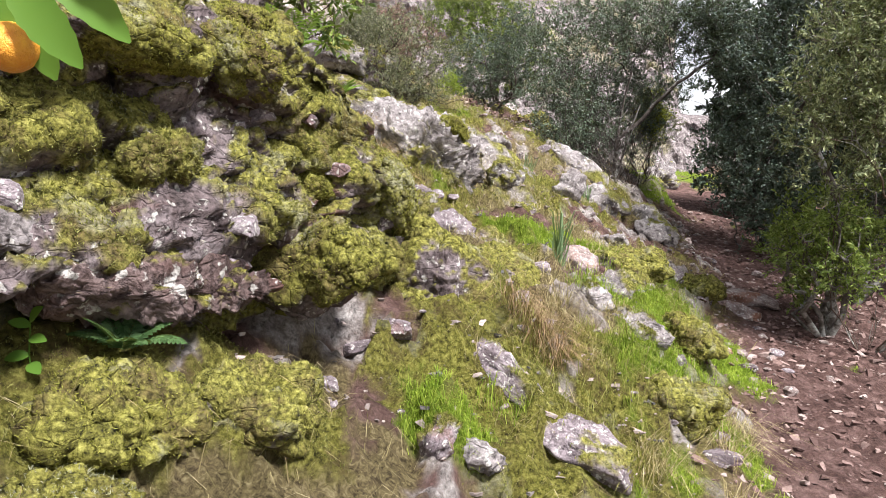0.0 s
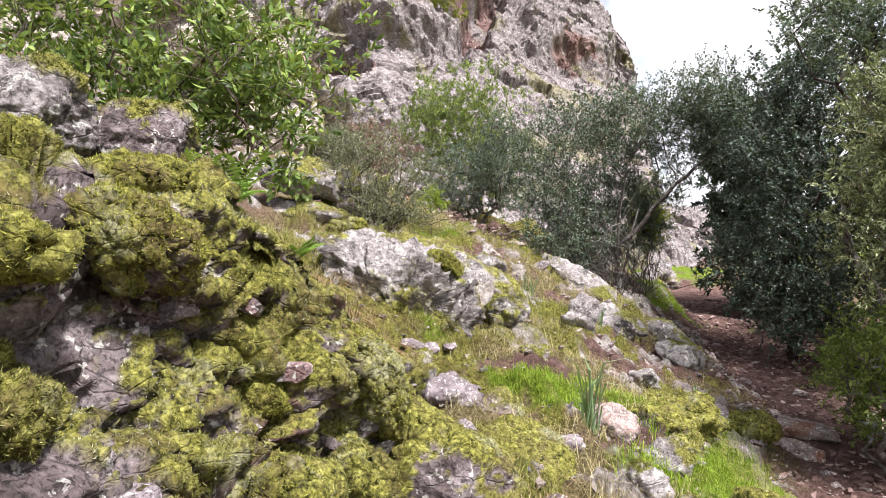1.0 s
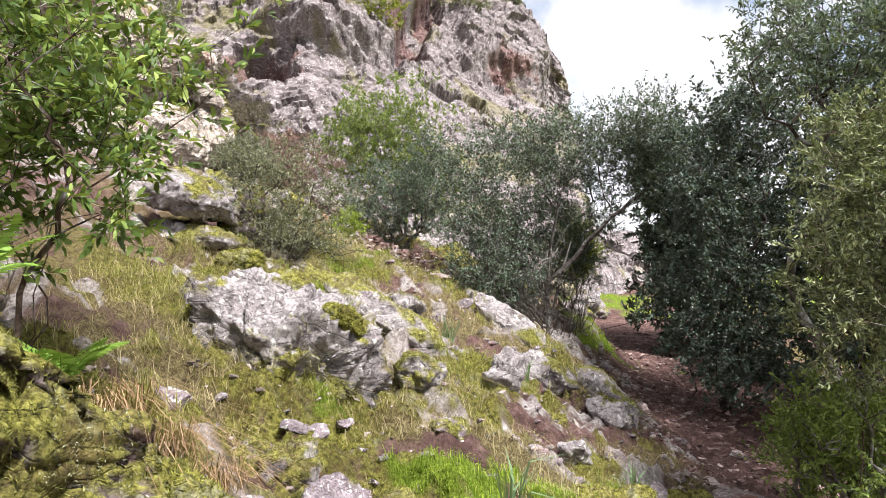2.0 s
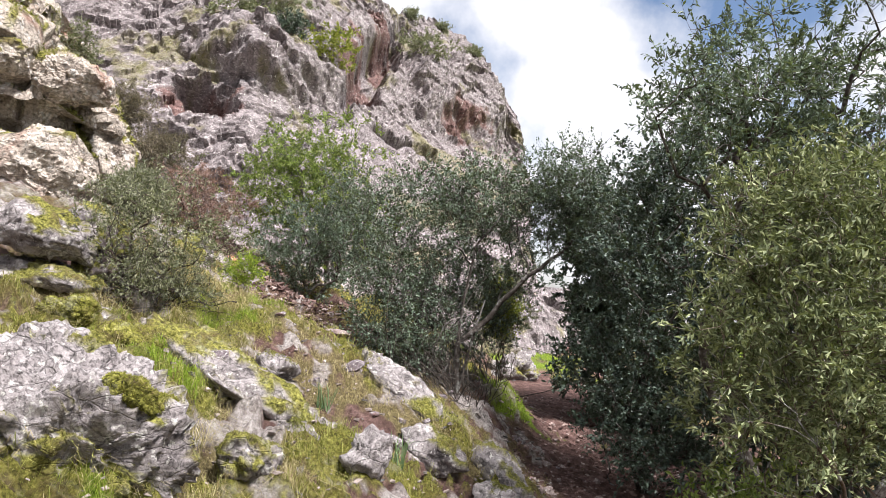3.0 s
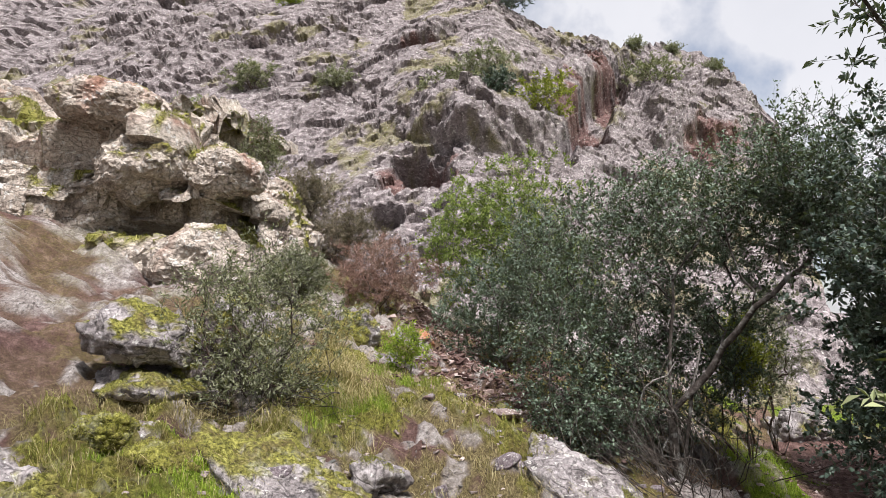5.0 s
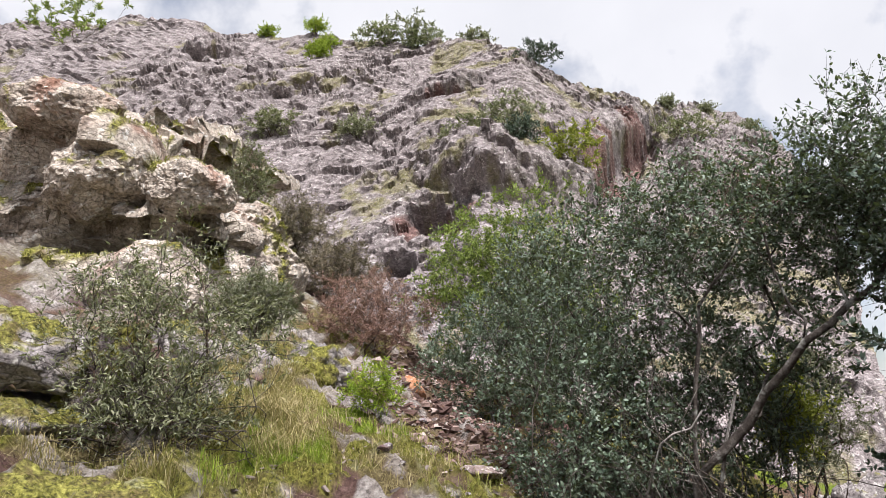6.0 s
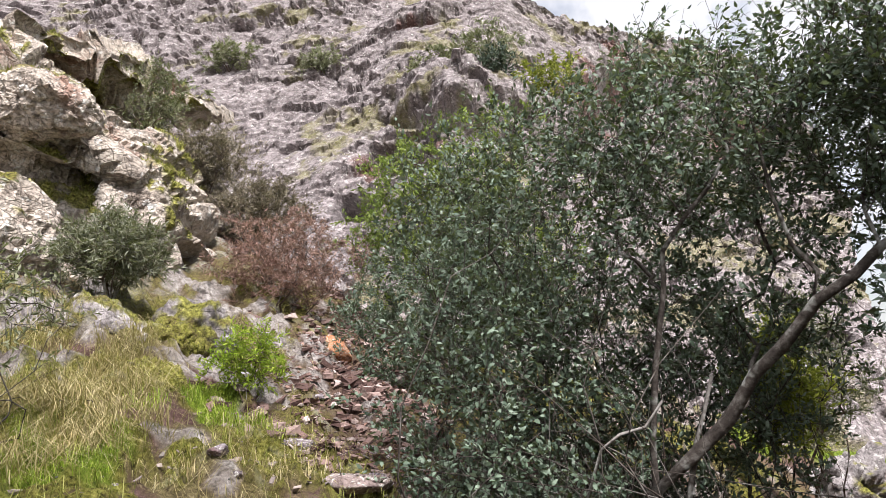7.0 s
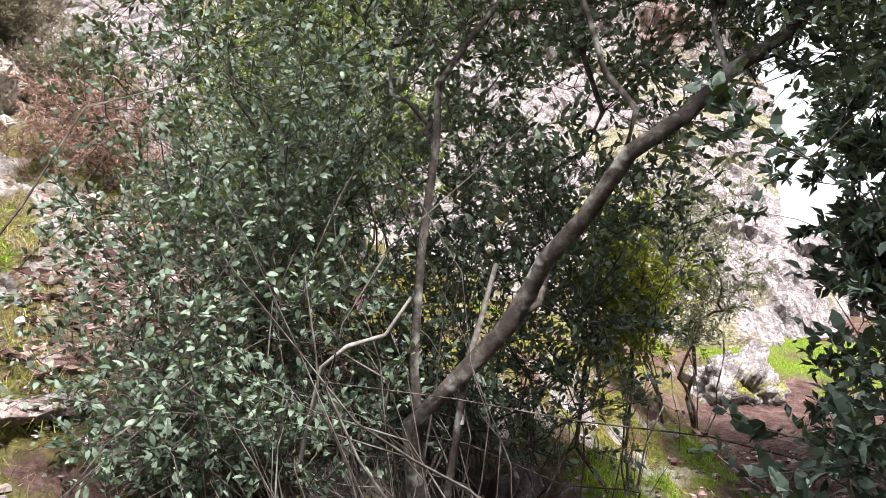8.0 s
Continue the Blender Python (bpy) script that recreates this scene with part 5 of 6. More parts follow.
for q, (word, x, y, z, size, turn, mat) in enumerate((("bright yellow-green moss cushion bulging from the outcrop", -0.27, 2.40, 1.05, (0.085, 0.11, 0.105), (0, 10, 60), M_MOSS_BRIGHT),
        ("long mossy lip overhanging a dark hollow", -0.76, 1.98, 1.68, (0.27, 0.12, 0.055), (0, 6, 60), M_MOSS_BRIGHT), ("drooping moss cushion on the rock edge", -0.55, 2.38, 1.66, (0.14, 0.07, 0.075), (0, 25, 60), M_MOSS_BRIGHT),
        ("yellow moss cushion capping the outcrop", -0.66, 2.60, 1.80, (0.13, 0.10, 0.035), (0, 0, 40), M_MOSS_BRIGHT), ("green moss cushion on the outcrop's face", -0.38, 2.68, 1.28, (0.06, 0.06, 0.05), (0, 0, 60), M_MOSS_BRIGHT),
        ("brownish-green moss cushion on the outcrop's face", -0.66, 2.06, 1.38, (0.10, 0.05, 0.06), (0, 0, 60), M_MOSS), ("olive moss cushion low on the outcrop", -0.18, 2.88, 1.00, (0.08, 0.07, 0.08), (0, 0, 60), M_MOSS),
        ("yellow moss ridge running down the outcrop", -0.13, 3.0, 1.22, (0.05, 0.06, 0.16), (0, -18, 40), M_MOSS_BRIGHT), ("round green moss hump below the ledge", -0.68, 1.74, 0.79, (0.19, 0.16, 0.11), (0, 5, 30), M_MOSS_BRIGHT),
        ("low dark moss hump below the ledge", -0.40, 1.98, 0.74, (0.17, 0.14, 0.10), (0, 10, 30), M_MOSS), ("pale green moss hump beside the path", -0.70, 1.56, 0.70, (0.17, 0.12, 0.09), (0, 0, 0), M_LICHEN),
        ("green moss mound at the edge of the path", 1.81, 4.95, 0.50, (0.13, 0.12, 0.08), (0, 10, 0), M_MOSS), ("mossy mound among grass and stones", 1.16, 4.30, 0.76, (0.20, 0.15, 0.09), (0, 15, 0), M_MOSS_BRIGHT),
        ("green moss mound below the grey shrub", -0.22, 5.98, 1.54, (0.20, 0.16, 0.09), (0, 15, 20), M_MOSS_BRIGHT), ("small moss patch on the lichen slab", 0.10, 4.62, 1.50, (0.10, 0.06, 0.04), (0, 28, 20), M_MOSS_BRIGHT),
        ("small bright moss cushion on the lichen slab", 0.16, 4.78, 1.44, (0.06, 0.05, 0.04), (0, 20, 20), M_MOSS_BRIGHT), ("yellow moss on the upper bank", -0.55, 5.95, 1.70, (0.16, 0.12, 0.06), (0, 10, 60), M_MOSS_BRIGHT), ("mossy hump in the short grass", 1.28, 3.60, 0.52, (0.16, 0.14, 0.09), (0, 15, 0), M_MOSS_BRIGHT),
        ("mossy hump beside the path's foot", 1.05, 2.95, 0.42, (0.18, 0.14, 0.09), (0, 10, 0), M_MOSS_BRIGHT), ("yellow moss below the tan outcrop", -0.55, 8.75, 2.10, (0.16, 0.12, 0.10), (0, 15, 30), M_MOSS_BRIGHT), ("yellow moss beside the gully", -0.40, 8.35, 1.90, (0.17, 0.13, 0.09), (0, 15, 30), M_MOSS_BRIGHT))):
    moss_cushion(word, x, y, z, size, turn, 400 + q, mat)


def tuft(name, label, x, y, blades, length, width, material, lean=0.45, r=0.05, z=None, drift=(0.0, 0.0)):
    g = np.random.default_rng(int(abs(x * 913 + y * 377)))
    ang, rad = g.uniform(0, 6.3, blades), r * np.sqrt(g.uniform(size=blades))
    px, py = x + np.cos(ang) * rad, y + np.sin(ang) * rad
    at = np.stack([px, py, (ground_height(px, py) if z is None else np.full(blades, z)) - 0.01], 1)
    v, f = grass_blades(at, g, length, width, lean, drift)
    o = np.array((x, y, at[0, 2]))
    ob = new(name, mesh_from(name, v - o, f, material, False))
    ob.location = o
    return tagged(ob, label, "grass")


def blade_plant(name, label, x, y, blades, length, width, material, lean, r):
    g = np.random.default_rng(int(abs(x * 913 + y * 377)))
    z = gz(x, y)
    thing = tagged(new(name), label, "plant")
    thing.location = (x, y, z)
    for k in range(blades):
        ang, rad = g.uniform(0, 6.3), r * math.sqrt(g.uniform())
        v, f = grass_blades(np.array([(math.cos(ang) * rad, math.sin(ang) * rad, -0.015)]), g, length, width, lean)
        piece("blade", mesh_from("blade", v, f, material, False), thing)


M_IRIS = leaf_material("bluish_blade", (0.07, 0.11, 0.05), (0.13, 0.20, 0.10), (0.24, 0.32, 0.19), 0.5, 0.3)
blade_plant("asphodel", "upright blue-green blades growing beside mossy rock", 0.66, 3.86, 26, 0.34, 0.006, M_IRIS, 0.30, 0.03)
blade_plant("asphodel", "clump of blue-green blades in short grass", 1.43, 4.78, 30, 0.24, 0.005, M_IRIS, 0.30, 0.04)
blade_plant("asphodel", "grey-green blades on the slope", 1.15, 5.9, 26, 0.2, 0.004, M_IRIS, 0.35, 0.04)
blade_plant("asphodel", "grey-green blades on the stony slope", 0.75, 6.4, 26, 0.18, 0.004, M_IRIS, 0.35, 0.04)
for k, (x, y, z) in enumerate(((-0.5, 8.45, None), (-0.78, 8.25, None), (-0.25, 8.2, None), (0.55, 3.2, None), (1.35, 3.1, None), (1.2, 2.85, None), (0.1, 7.75, None),
                               (0.2, 5.2, None), (-0.15, 6.7, None), (-0.55, 6.55, None), (0.6, 5.1, None), (1.5, 5.4, None), (-0.1, 9.1, None), (0.85, 2.6, None), (1.15, 2.5, None), (0.25, 6.85, None))):
    tuft("straw_tuft", "drooping tuft of dry straw-coloured grass", x, y, 110, 0.15, 0.0013, M_STRAW, 1.0, 0.07, z, (0.4, -0.45))
for x, y, z in ((0.40, 3.0, None), (0.50, 2.92, None), (-0.30, 3.25, 1.34), (-0.22, 3.45, 1.2), (-0.36, 3.12, 1.45)):
    tuft("straw_tuft", "drooping tuft of dead brown grass", x, y, 260, 0.13, 0.0014, M_STRAW_BROWN, 0.9, 0.09, z, (0.5, -0.9))
for x, y in ((-0.45, 8.3), (-0.35, 8.05), (-0.7, 8.05), (-0.2, 7.85), (0.0, 7.3)):
    tuft("straw_tuft", "large drooping tuft of pale dry grass", x, y, 260, 0.15, 0.0013, M_STRAW, 1.25, 0.14, None, (0.35, -0.6))
for x, y in ((-0.12, 7.6), (0.04, 7.5), (-0.28, 7.5)):
    tuft("straw_tuft", "broad fountain of pale dry grass", x, y, 420, 0.13, 0.0014, M_STRAW, 1.2, 0.11, None, (0.5, -0.9))
for x, y in ((-0.1, 8.0), (0.18, 8.25), (-0.3, 6.35), (0.75, 3.55), (0.3, 2.6), (0.0, 6.9), (0.35, 8.05), (2.3, 9.1), (1.0, 4.0), (0.05, 5.6), (2.55, 9.6)):
    tuft("grass_tuft", "tuft of fresh bright green grass", x, y, 110, 0.085, 0.0018, M_GRASS, 0.5, 0.10)


def fern(label, x, y, z, fronds, length, material, seed, upright=0.6, wide=0.024):
    g = np.random.default_rng(seed)
    thing = tagged(new("fern"), label, "fern")
    thing.location = (x, y, z)
    for k in range(fronds):
        az = k * 2.4 + g.uniform(-0.3, 0.3)
        L = length * g.uniform(0.7, 1.15)
        t = np.linspace(0, 1, 15)
        u = upright * g.uniform(0.7, 1.2)
        reach = np.stack([np.cos(az) * t * L * (1.1 - 0.5 * u), np.sin(az) * t * L * (1.1 - 0.5 * u), L * (u * t - 0.75 * (1 - 0.5 * u) * t * t)], 1)
        d = np.gradient(reach, axis=0)
        d /= np.linalg.norm(d, axis=1)[:, None]
        s = np.cross(d, (0, 0, 1))
        s /= np.linalg.norm(s, axis=1)[:, None] + 1e-9
        size = L * 0.24 * np.sin(math.pi * (0.12 + 0.86 * t)) ** 0.8
        V, F = tubes([(reach, np.full(15, 0.0012))], 3)
        V, F = [V], [np.concatenate([F[:, :3], F[:, [0, 2, 3]]])]
        base = len(V[0])
        for sign in (-1, 1):
            at = reach[2:]
            tip = at + (s[2:] * sign * 0.92 + d[2:] * 0.38 - (0, 0, 0.12)) * size[2:, None]
            mid = (at + tip) / 2 + (0, 0, 0.004)
            w = d[2:] * (L * wide)
            V.append(np.stack([at, mid - w, tip, mid + w], 1).reshape(-1, 3))
            i = base + np.arange(len(at))[:, None] * 4
            F.append(np.concatenate([i + (0, 1, 2), i + (0, 2, 3)]))
            base += len(at) * 4
        piece("frond", mesh_from("frond", np.concatenate(V), np.concatenate(F), material, False), thing)
    return thing


M_FERN = leaf_material("dark_fern", (0.035, 0.07, 0.025), (0.06, 0.115, 0.04), (0.11, 0.18, 0.07), 0.5, 0.2)
M_FERN_FRESH = leaf_material("fresh_fern", (0.10, 0.19, 0.03), (0.18, 0.30, 0.05), (0.28, 0.42, 0.10), 0.5, 0.35)
fern("dark green fern hanging under the rock ledge", -0.68, 1.84, 0.93, 13, 0.17, M_FERN, 1, 0.85, 0.055)
fern("fresh green fern growing on the mossy outcrop", -0.50, 2.84, 1.74, 13, 0.20, M_FERN_FRESH, 2, 0.95)
fern("fresh green fern beside the rock edge", -0.37, 2.93, 1.57, 11, 0.18, M_FERN_FRESH, 3, 0.9)

# Loose stones, each one lying in the ground.
STONES, SLABS = [[rock_mesh("stone", (1.0, rng.uniform(0.6, 0.95), rng.uniform(0.3, 0.6)), 200 + k, M_STONE if k < 6 and fine == 2 else M_SLATE, fine, cuts=8, rough=0.07, smooth=False) for k in range(12)] for fine in (2, 3)]
for k in range(300):
    zone = k % 4
    if zone == 0:
        y = rng.uniform(3.6, 8.4)
        x = np.interp(y, [s[0] for s in SECTIONS], [s[1] for s in SECTIONS]) + rng.normal() * 0.22
    elif zone == 1:
        y = rng.uniform(8.4, 11.5)
        x = 0.42 - 0.36 * (y - 9.2) + rng.normal() * 0.28
    else:
        y = rng.uniform(2.2, 8.6)
        x = np.interp(y, [s[0] for s in SECTIONS], [s[1] for s in SECTIONS]) - rng.uniform(0.1, 2.3)
    size = 0.022 + (0.055 if zone < 2 else 0.085) * rng.uniform() ** 2.2
    ob = new("stone", STONES[int(rng.integers(0, 8))] if zone < 2 else (SLABS if size > 0.05 else STONES)[int(rng.integers(6, 12))])
    ob.matrix_world = pose(x, y, gz(x, y) + size * 0.06, rng.normal() * 14, rng.normal() * 14, rng.uniform(0, 360)) @ Matrix.Scale(size, 4)
    ob.parent = ground

bpy.context.view_layer.update()
store(outcrop.data, even=np.ones(len(outcrop.data.vertices)))
spots, ways = surface_points(outcrop, 34, rng, "even", lambda p: (p[:, 1] > 1.5) * (p[:, 2] < 1.52) * (p[:, 2] > 0.95) * (p[:, 0] > -1.2))
for q in range(34):
    size = rng.uniform(0.035, 0.085)
    ob = new("stone", SLABS[int(rng.integers(12))])
    ob.matrix_world = pose(*(spots[q] - ways[q] * size * 0.05), rng.normal() * 14, rng.normal() * 14, rng.uniform(0, 360)) @ Matrix.Scale(size, 4)
    ob.parent = outcrop

# Flakes and litter, too small to count.
def flakes(n, x, y, size, flat):
    box = np.array([(a, b, c) for c in (-1, 1) for b in (-1, 1) for a in (-1, 1)], float)
    face = np.array([(0, 2, 3, 1), (4, 5, 7, 6), (0, 1, 5, 4), (1, 3, 7, 5), (3, 2, 6, 7), (2, 0, 4, 6)])
    v = box[None] * (1 + 0.35 * rng.normal(size=(n, 8, 1))) * np.stack([size, size * rng.uniform(0.5, 0.9, n), size * flat], 1)[:, None]
    a, t = rng.uniform(0, 6.3, n), rng.normal(size=n) * 0.35
    ca, sa, ct, st = np.cos(a), np.sin(a), np.cos(t), np.sin(t)
    r = np.stack([np.stack([ca * ct, -sa, ca * st], 1), np.stack([sa * ct, ca, sa * st], 1), np.stack([-st, 0 * a, ct], 1)], 1)
    v = np.einsum("nij,nkj->nki", r, v) + np.stack([x, y, ground_height(x, y) + size * flat * 0.6], 1)[:, None]
    return v.reshape(-1, 3), (face[None] + np.arange(n)[:, None, None] * 8).reshape(-1, 4)


def chip_material(name, pale=0.0, light=1.0):
    k = Nodes(name)
    c = k.ramp(k.random(), *((p, tuple(v * light for v in tone)) for p, tone in ((0.0, (0.075, 0.045 + pale, 0.039 + pale)), (0.45, (0.17, 0.108 + pale, 0.094 + pale)), (0.85, (0.29, 0.21 + pale, 0.185 + pale)), (1.0, (0.42, 0.35, 0.32)))))
    c = k.mix(0.5, c, k.ramp(k.noise(60, 5.0, 0.7), (0.3, 0.15), (0.7, 0.85)), "OVERLAY")
    k.bump(k.noise(90, 5.0, 0.7), 0.7, 0.008)
    return k.finish(c, 0.9, 0.15)


M_CHIP = chip_material("stone_chip")
M_CHIP_GREY = chip_material("grey_stone_chip", 0.03, 1.2)
n = 5200
y = rng.uniform(2.0, 11.0, n)
x = np.interp(y, [s[0] for s in SECTIONS], [s[1] for s in SECTIONS]) + rng.uniform(-0.25, 1.3, n)
stuff("path_chips", "reddish stone chips and litter on the footpath", "stones", *flakes(n, x, y, 0.006 + 0.016 * rng.uniform(size=n) ** 3, 0.35), M_CHIP)
n = 5200
y = rng.uniform(8.0, 12.0, n)
x = 0.42 - 0.36 * (y - 9.2) + rng.normal(size=n) * 0.36
stuff("gully_rubble", "loose reddish rubble lying in the gully", "stones", *flakes(n, x, y, 0.006 + 0.030 * rng.uniform(size=n) ** 4, 0.35), M_CHIP)
n = 2600
y = rng.uniform(2.2, 9.0, n)
x = np.interp(y, [s[0] for s in SECTIONS], [s[1] for s in SECTIONS]) - rng.uniform(0.0, 2.4, n)
stuff("slope_chips", "pale stone chips scattered over the slope", "stones", *flakes(n, x, y, 0.005 + 0.014 * rng.uniform(size=n) ** 3, 0.3), M_CHIP_GREY)

# Bushes along the cliff's ledges and rim.
cliff_points = np.empty(len(cliff.data.vertices) * 3, np.float32)
cliff.data.vertices.foreach_get("co", cliff_points)
cliff_points = cliff_points.reshape(-1, 3)


def on_cliff(u, z):
    """A place on the cliff's face at about that x and height."""
    miss = np.hypot(cliff_points[:, 0] - u, cliff_points[:, 2] - z) + 0.02 * cliff_points[:, 1]
    return cliff_points[int(np.argmin(miss))]


for k, (u, z, r, mat, word) in enumerate(((-6.4, 15.2, 1.2, M_LEAF_OLIVE, "dark green bush"), (-5.4, 15.3, 1.5, M_LEAF_SAGE, "tall grey-green bush"), (-4.7, 15.0, 0.9, M_LEAF_OLIVE, "olive-green bush"), (-2.1, 14.6, 1.2, M_LEAF_DARK, "dark green bush"), (-2.9, 14.7, 0.7, M_LEAF_GREY, "grey bush"), (-0.6, 13.0, 0.9, M_LEAF_DARK, "dark rounded bush"),
        (0.6, 12.8, 0.6, M_LEAF_GREY, "dry grey bush"), (1.5, 12.8, 0.5, M_LEAF_GREY, "dry grey bush"), (-9.4, 16.9, 0.5, M_GRASS, "bright green plant"), (-8.4, 14.6, 0.55, M_GRASS, "bright green plant"), (-8.6, 15.6, 0.6, M_GRASS, "bright green plant"), (-11.6, 17.2, 0.45, M_GRASS, "green plant"), (-13.9, 18.4, 1.0, M_LEAF_OLIVE, "olive-green bush"),
        (0.45, 7.8, 1.3, M_LEAF_YELLOW, "yellow-green bush"), (-0.45, 7.8, 0.6, M_LEAF_DARK, "small dark bush"), (3.9, 10.4, 1.4, M_LEAF_SAGE, "grey-green bush"), (-1.6, 8.2, 0.9, M_LEAF_SAGE, "low grey-green bush"), (-0.9, 9.1, 1.0, M_LEAF_GREY, "thin grey bush"), (-8.1, 7.9, 1.1, M_LEAF_OLIVE, "low green bush"), (-7.4, 9.5, 0.8, M_LEAF_SAGE, "low grey-green bush"),
        (-5.1, 9.3, 0.6, M_LEAF_GREY, "dry grey bush"), (3.6, 12.9, 0.4, M_LEAF_GREY, "dry grey bush"), (5.2, 13.2, 0.4, M_LEAF_GREY, "dry grey bush"), (7.0, 12.8, 0.5, M_LEAF_GREY, "dry grey bush"), (-23.3, 20.0, 4.5, M_LEAF_FRESH, "broad light green bush"))):
    bx, by, bz = (float(q) for q in on_cliff(u, z))
    plant("cliff_bush", word + " growing on the rock face", "bush", (bx, by, bz - 0.05), [((bx, by - 0.1, bz + r * 0.30), (r * 0.75, r * 0.55, r * 0.40))], mat, M_TWIG, 300 + k, targets=56, leaves=34, leaf_size=(0.075 + 0.03 * r, 0.026 + 0.01 * r), trunk=0.015, twig=0.22, thin=0.003, stems=8, group="bushes on the cliff")

# A pale scatter of fallen leaves in the gully.
g = np.random.default_rng(9)
n = 1500
y = g.uniform(8.2, 11.5, n)
x = 0.42 - 0.36 * (y - 9.2) + g.normal(size=n) * 0.40
at = np.stack([x, y, ground_height(x, y) + 0.012], 1)
way = np.concatenate([g.normal(size=(n, 2)), g.normal(size=(n, 1)) * 0.25], 1)
size = g.uniform(0.7, 1.5, n)
stuff("fallen_leaves", "dry reddish-brown leaves fallen in the gully", "leaves", *leaf_blades(at, way, 0.032 * size, 0.014 * size, g, 0.1), M_LITTER)

# A strawberry-tree sprig that hangs over the start of the path.
M_FRUIT = Nodes("orange_fruit")
M_FRUIT.bump(M_FRUIT.noise(900, 2.0), 0.5, 0.002)
M_FRUIT = M_FRUIT.finish(M_FRUIT.ramp(M_FRUIT.noise(120, 3.0), (0.3, (0.62, 0.20, 0.02)), (0.7, (0.78, 0.36, 0.04))), 0.45, 0.4)
sprig = tagged(new("strawberry_tree"), "broad green serrated leaves and an orange berry", "tree")
stem_line = np.array(((-0.60, 0.30, 0.2), (-0.58, 0.33, 0.7), (-0.48, 0.38, 1.2), (-0.34, 0.43, 1.50), (-0.2, 0.47, 1.555), (-0.10, 0.495, 1.55)))
v, f = tubes([(stem_line, (0.012, 0.010, 0.007, 0.005, 0.003, 0.002))], 7)
piece("stem", mesh_from("stem", v, f, M_TWIG), sprig)
bm = bmesh.new()
bmesh.ops.create_icosphere(bm, subdivisions=4, radius=0.0105)
for q in bm.verts:
    q.co *= 1 + 0.05 * noise.noise(q.co * 900)
me = bpy.data.meshes.new("berry")
bm.to_mesh(me)
bm.free()
me.materials.append(M_FRUIT)
for q in me.polygons:
    q.use_smooth = True
piece("berry", me, sprig, "round orange berry").location = (-0.098, 0.49, 1.516)


def broad_leaf(at, way, face, length, width):
    way, face = Vector(way).normalized(), Vector(face).normalized()
    side = way.cross(face).normalized()
    face = side.cross(way)
    rows = 13
    V, F = [], []
    for i in range(rows):
        t = i / (rows - 1)
        w = width * 0.5 * math.sin(math.pi * min(1, t * 0.94 + 0.05)) ** 0.75 * (1 + 0.10 * (i % 2))
        mid = Vector(at) + way * length * t - face * length * 0.18 * t * t
        V += [mid - side * w + face * w * 0.25, mid, mid + side * w + face * w * 0.25]
    for i in range(rows - 1):
        F += [(3 * i, 3 * i + 1, 3 * i + 4, 3 * i + 3), (3 * i + 1, 3 * i + 2, 3 * i + 5, 3 * i + 4)]
    return mesh_from("leaf", np.array([q[:] for q in V]), F, M_BROAD)


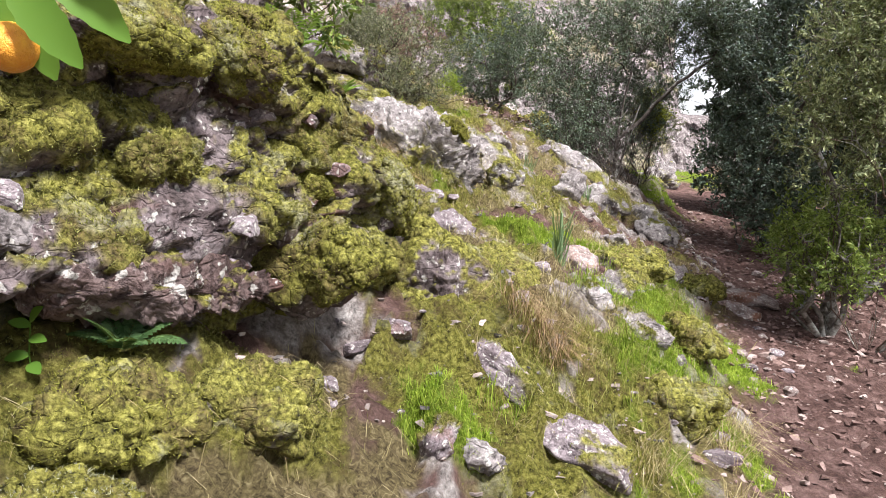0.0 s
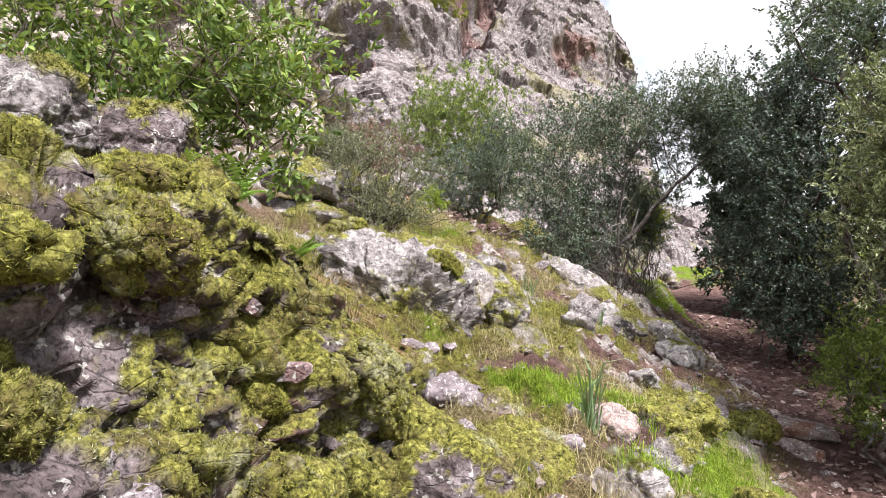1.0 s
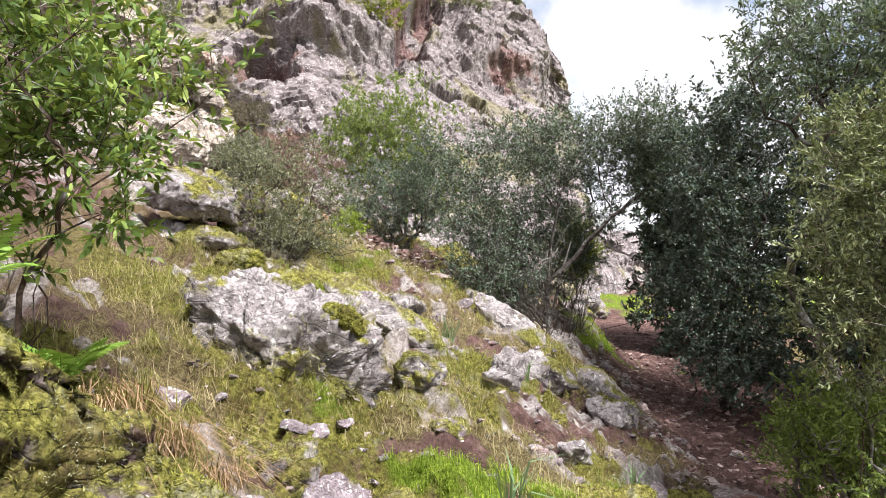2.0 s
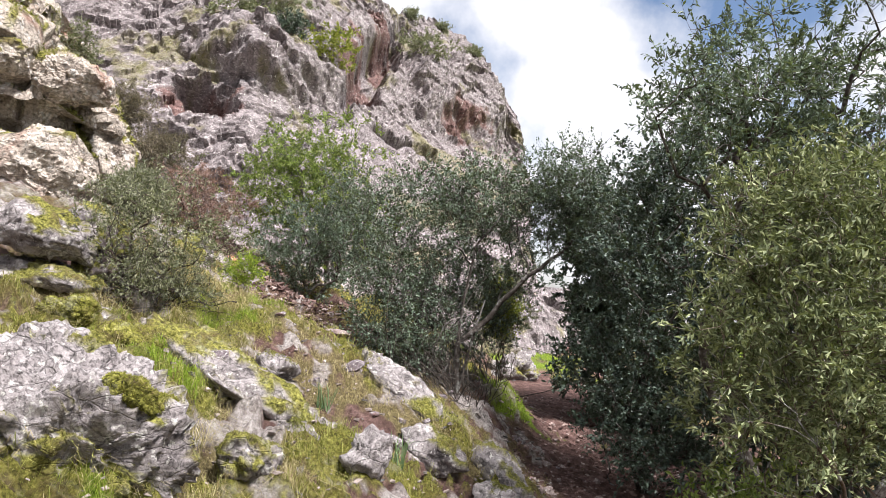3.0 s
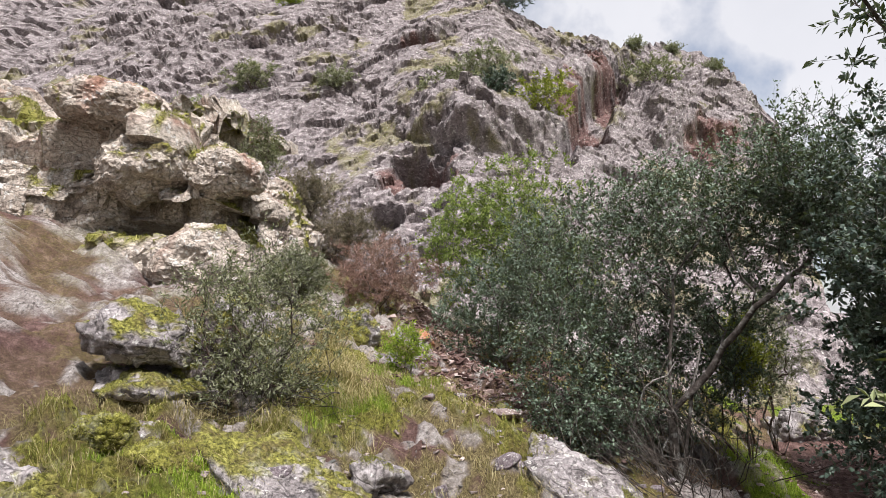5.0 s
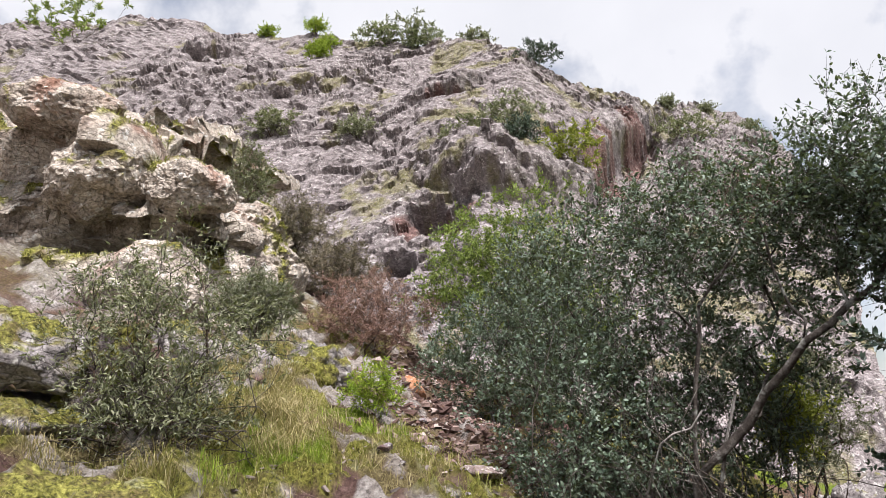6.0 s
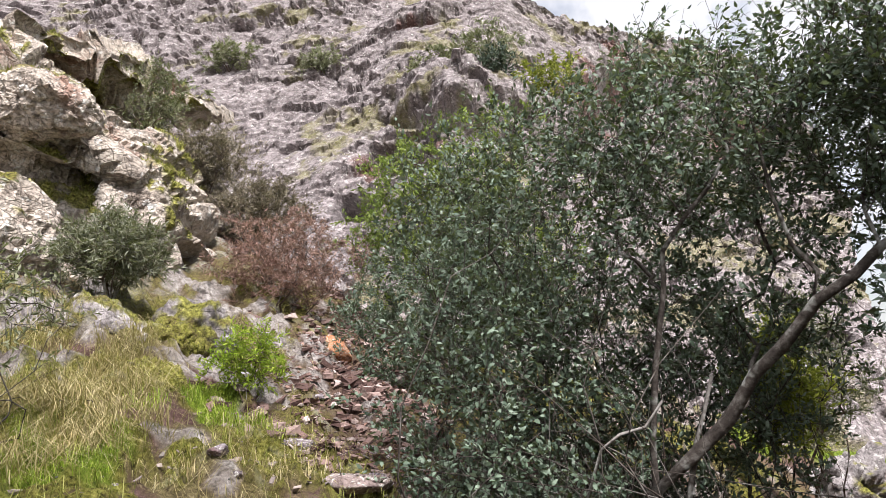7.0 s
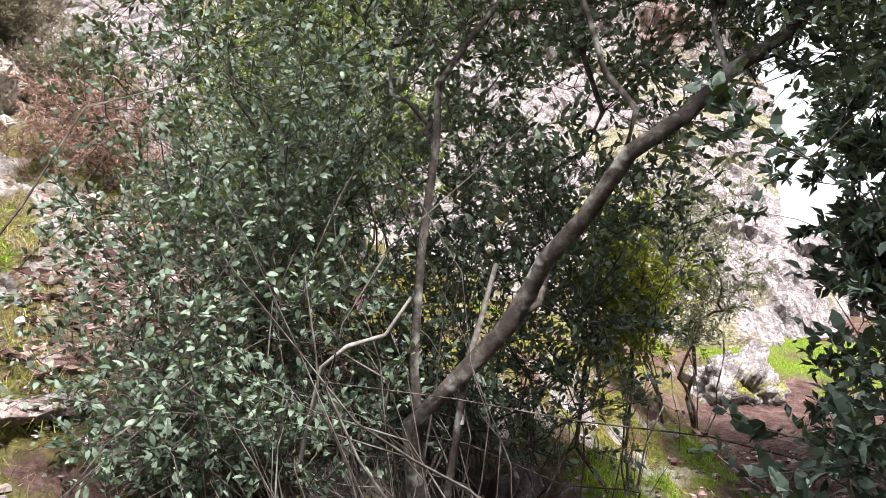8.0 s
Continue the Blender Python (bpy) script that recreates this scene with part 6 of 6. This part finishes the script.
M_BROAD = leaf_material("broad_leaf", (0.07, 0.15, 0.02), (0.10, 0.21, 0.03), (0.14, 0.28, 0.05), 0.4, 0.4)
for at, way, face, L, W in (((-0.105, 0.495, 1.552), (0.9, 0.15, 0.0), (0.1, -0.7, 0.7), 0.075, 0.026), ((-0.10, 0.495, 1.55), (0.75, 0.1, -0.65), (0.3, -0.9, 0.3), 0.055, 0.020),
                            ((-0.11, 0.49, 1.545), (0.35, 0.05, -0.9), (0.3, -0.95, 0.1), 0.055, 0.021), ((-0.10, 0.48, 1.535), (0.6, 0.0, -0.75), (0.2, -0.95, 0.2), 0.045, 0.018), ((-0.13, 0.49, 1.555), (0.1, 0.3, 0.9), (0.0, -1, 0.2), 0.06, 0.022), ((-0.2, 0.47, 1.55), (-0.2, -0.1, -0.9), (0.0, -1, 0.2), 0.06, 0.022)):
    piece("leaf", broad_leaf((at[0] + 0.008, at[1], at[2] + 0.008), way, face, L * 0.95, W * 0.9), sprig)

# A seedling in the hollow under the ledge.
seedling = tagged(new("seedling"), "small bright green seedling under the rock ledge", "plant")
v, f = tubes([(np.array(((-0.845, 1.74, 0.86), (-0.85, 1.735, 0.95), (-0.84, 1.73, 1.03))), (0.0025, 0.002, 0.0015))], 5)
piece("stem", mesh_from("stem", v, f, M_BROAD), seedling)
for at, way, L in (((-0.84, 1.73, 1.03), (0.5, -0.2, 0.7), 0.05), ((-0.84, 1.73, 1.02), (-0.7, -0.3, 0.3), 0.045), ((-0.846, 1.733, 0.99), (0.9, -0.3, 0.1), 0.045), ((-0.85, 1.735, 0.95), (-0.8, -0.4, 0.0), 0.05), ((-0.85, 1.735, 0.93), (0.7, -0.6, -0.1), 0.05)):
    piece("leaf", broad_leaf(at, way, (0.1, -0.6, 0.8), L, L * 0.6), seedling)

# Small finds: a bleached stick, a broken limb in the tree, a white stone.
stick = tagged(new("white_stone", rock_mesh("white_stone", (0.05, 0.016, 0.014), 91, M_DEAD, 4, rough=0.08)), "long white stone lying against the mossy boulder", "stone")
stick.matrix_world = pose(0.03, 3.30, gz(0.03, 3.30) + 0.05, 0, 35, -40)
for label, line, r in (("bleached broken limb standing in the tree", ((1.97, 7.99, 1.45), (1.99, 7.99, 1.59), (2.03, 7.99, 1.70), (2.07, 8.0, 1.83)), 0.009), ("bleached dead branch low in the tree", ((1.62, 7.85, 1.40), (1.70, 7.79, 1.62), (1.76, 7.79, 1.665), (1.84, 7.81, 1.685), (1.90, 7.82, 1.765)), 0.006)):
    pts = np.array(line)
    v, f = tubes([(pts, np.linspace(r, r * 0.7, len(pts)))], 7)
    tagged(new("dead_limb", mesh_from("dead_limb", v, f, M_DEAD)), label, "branch")
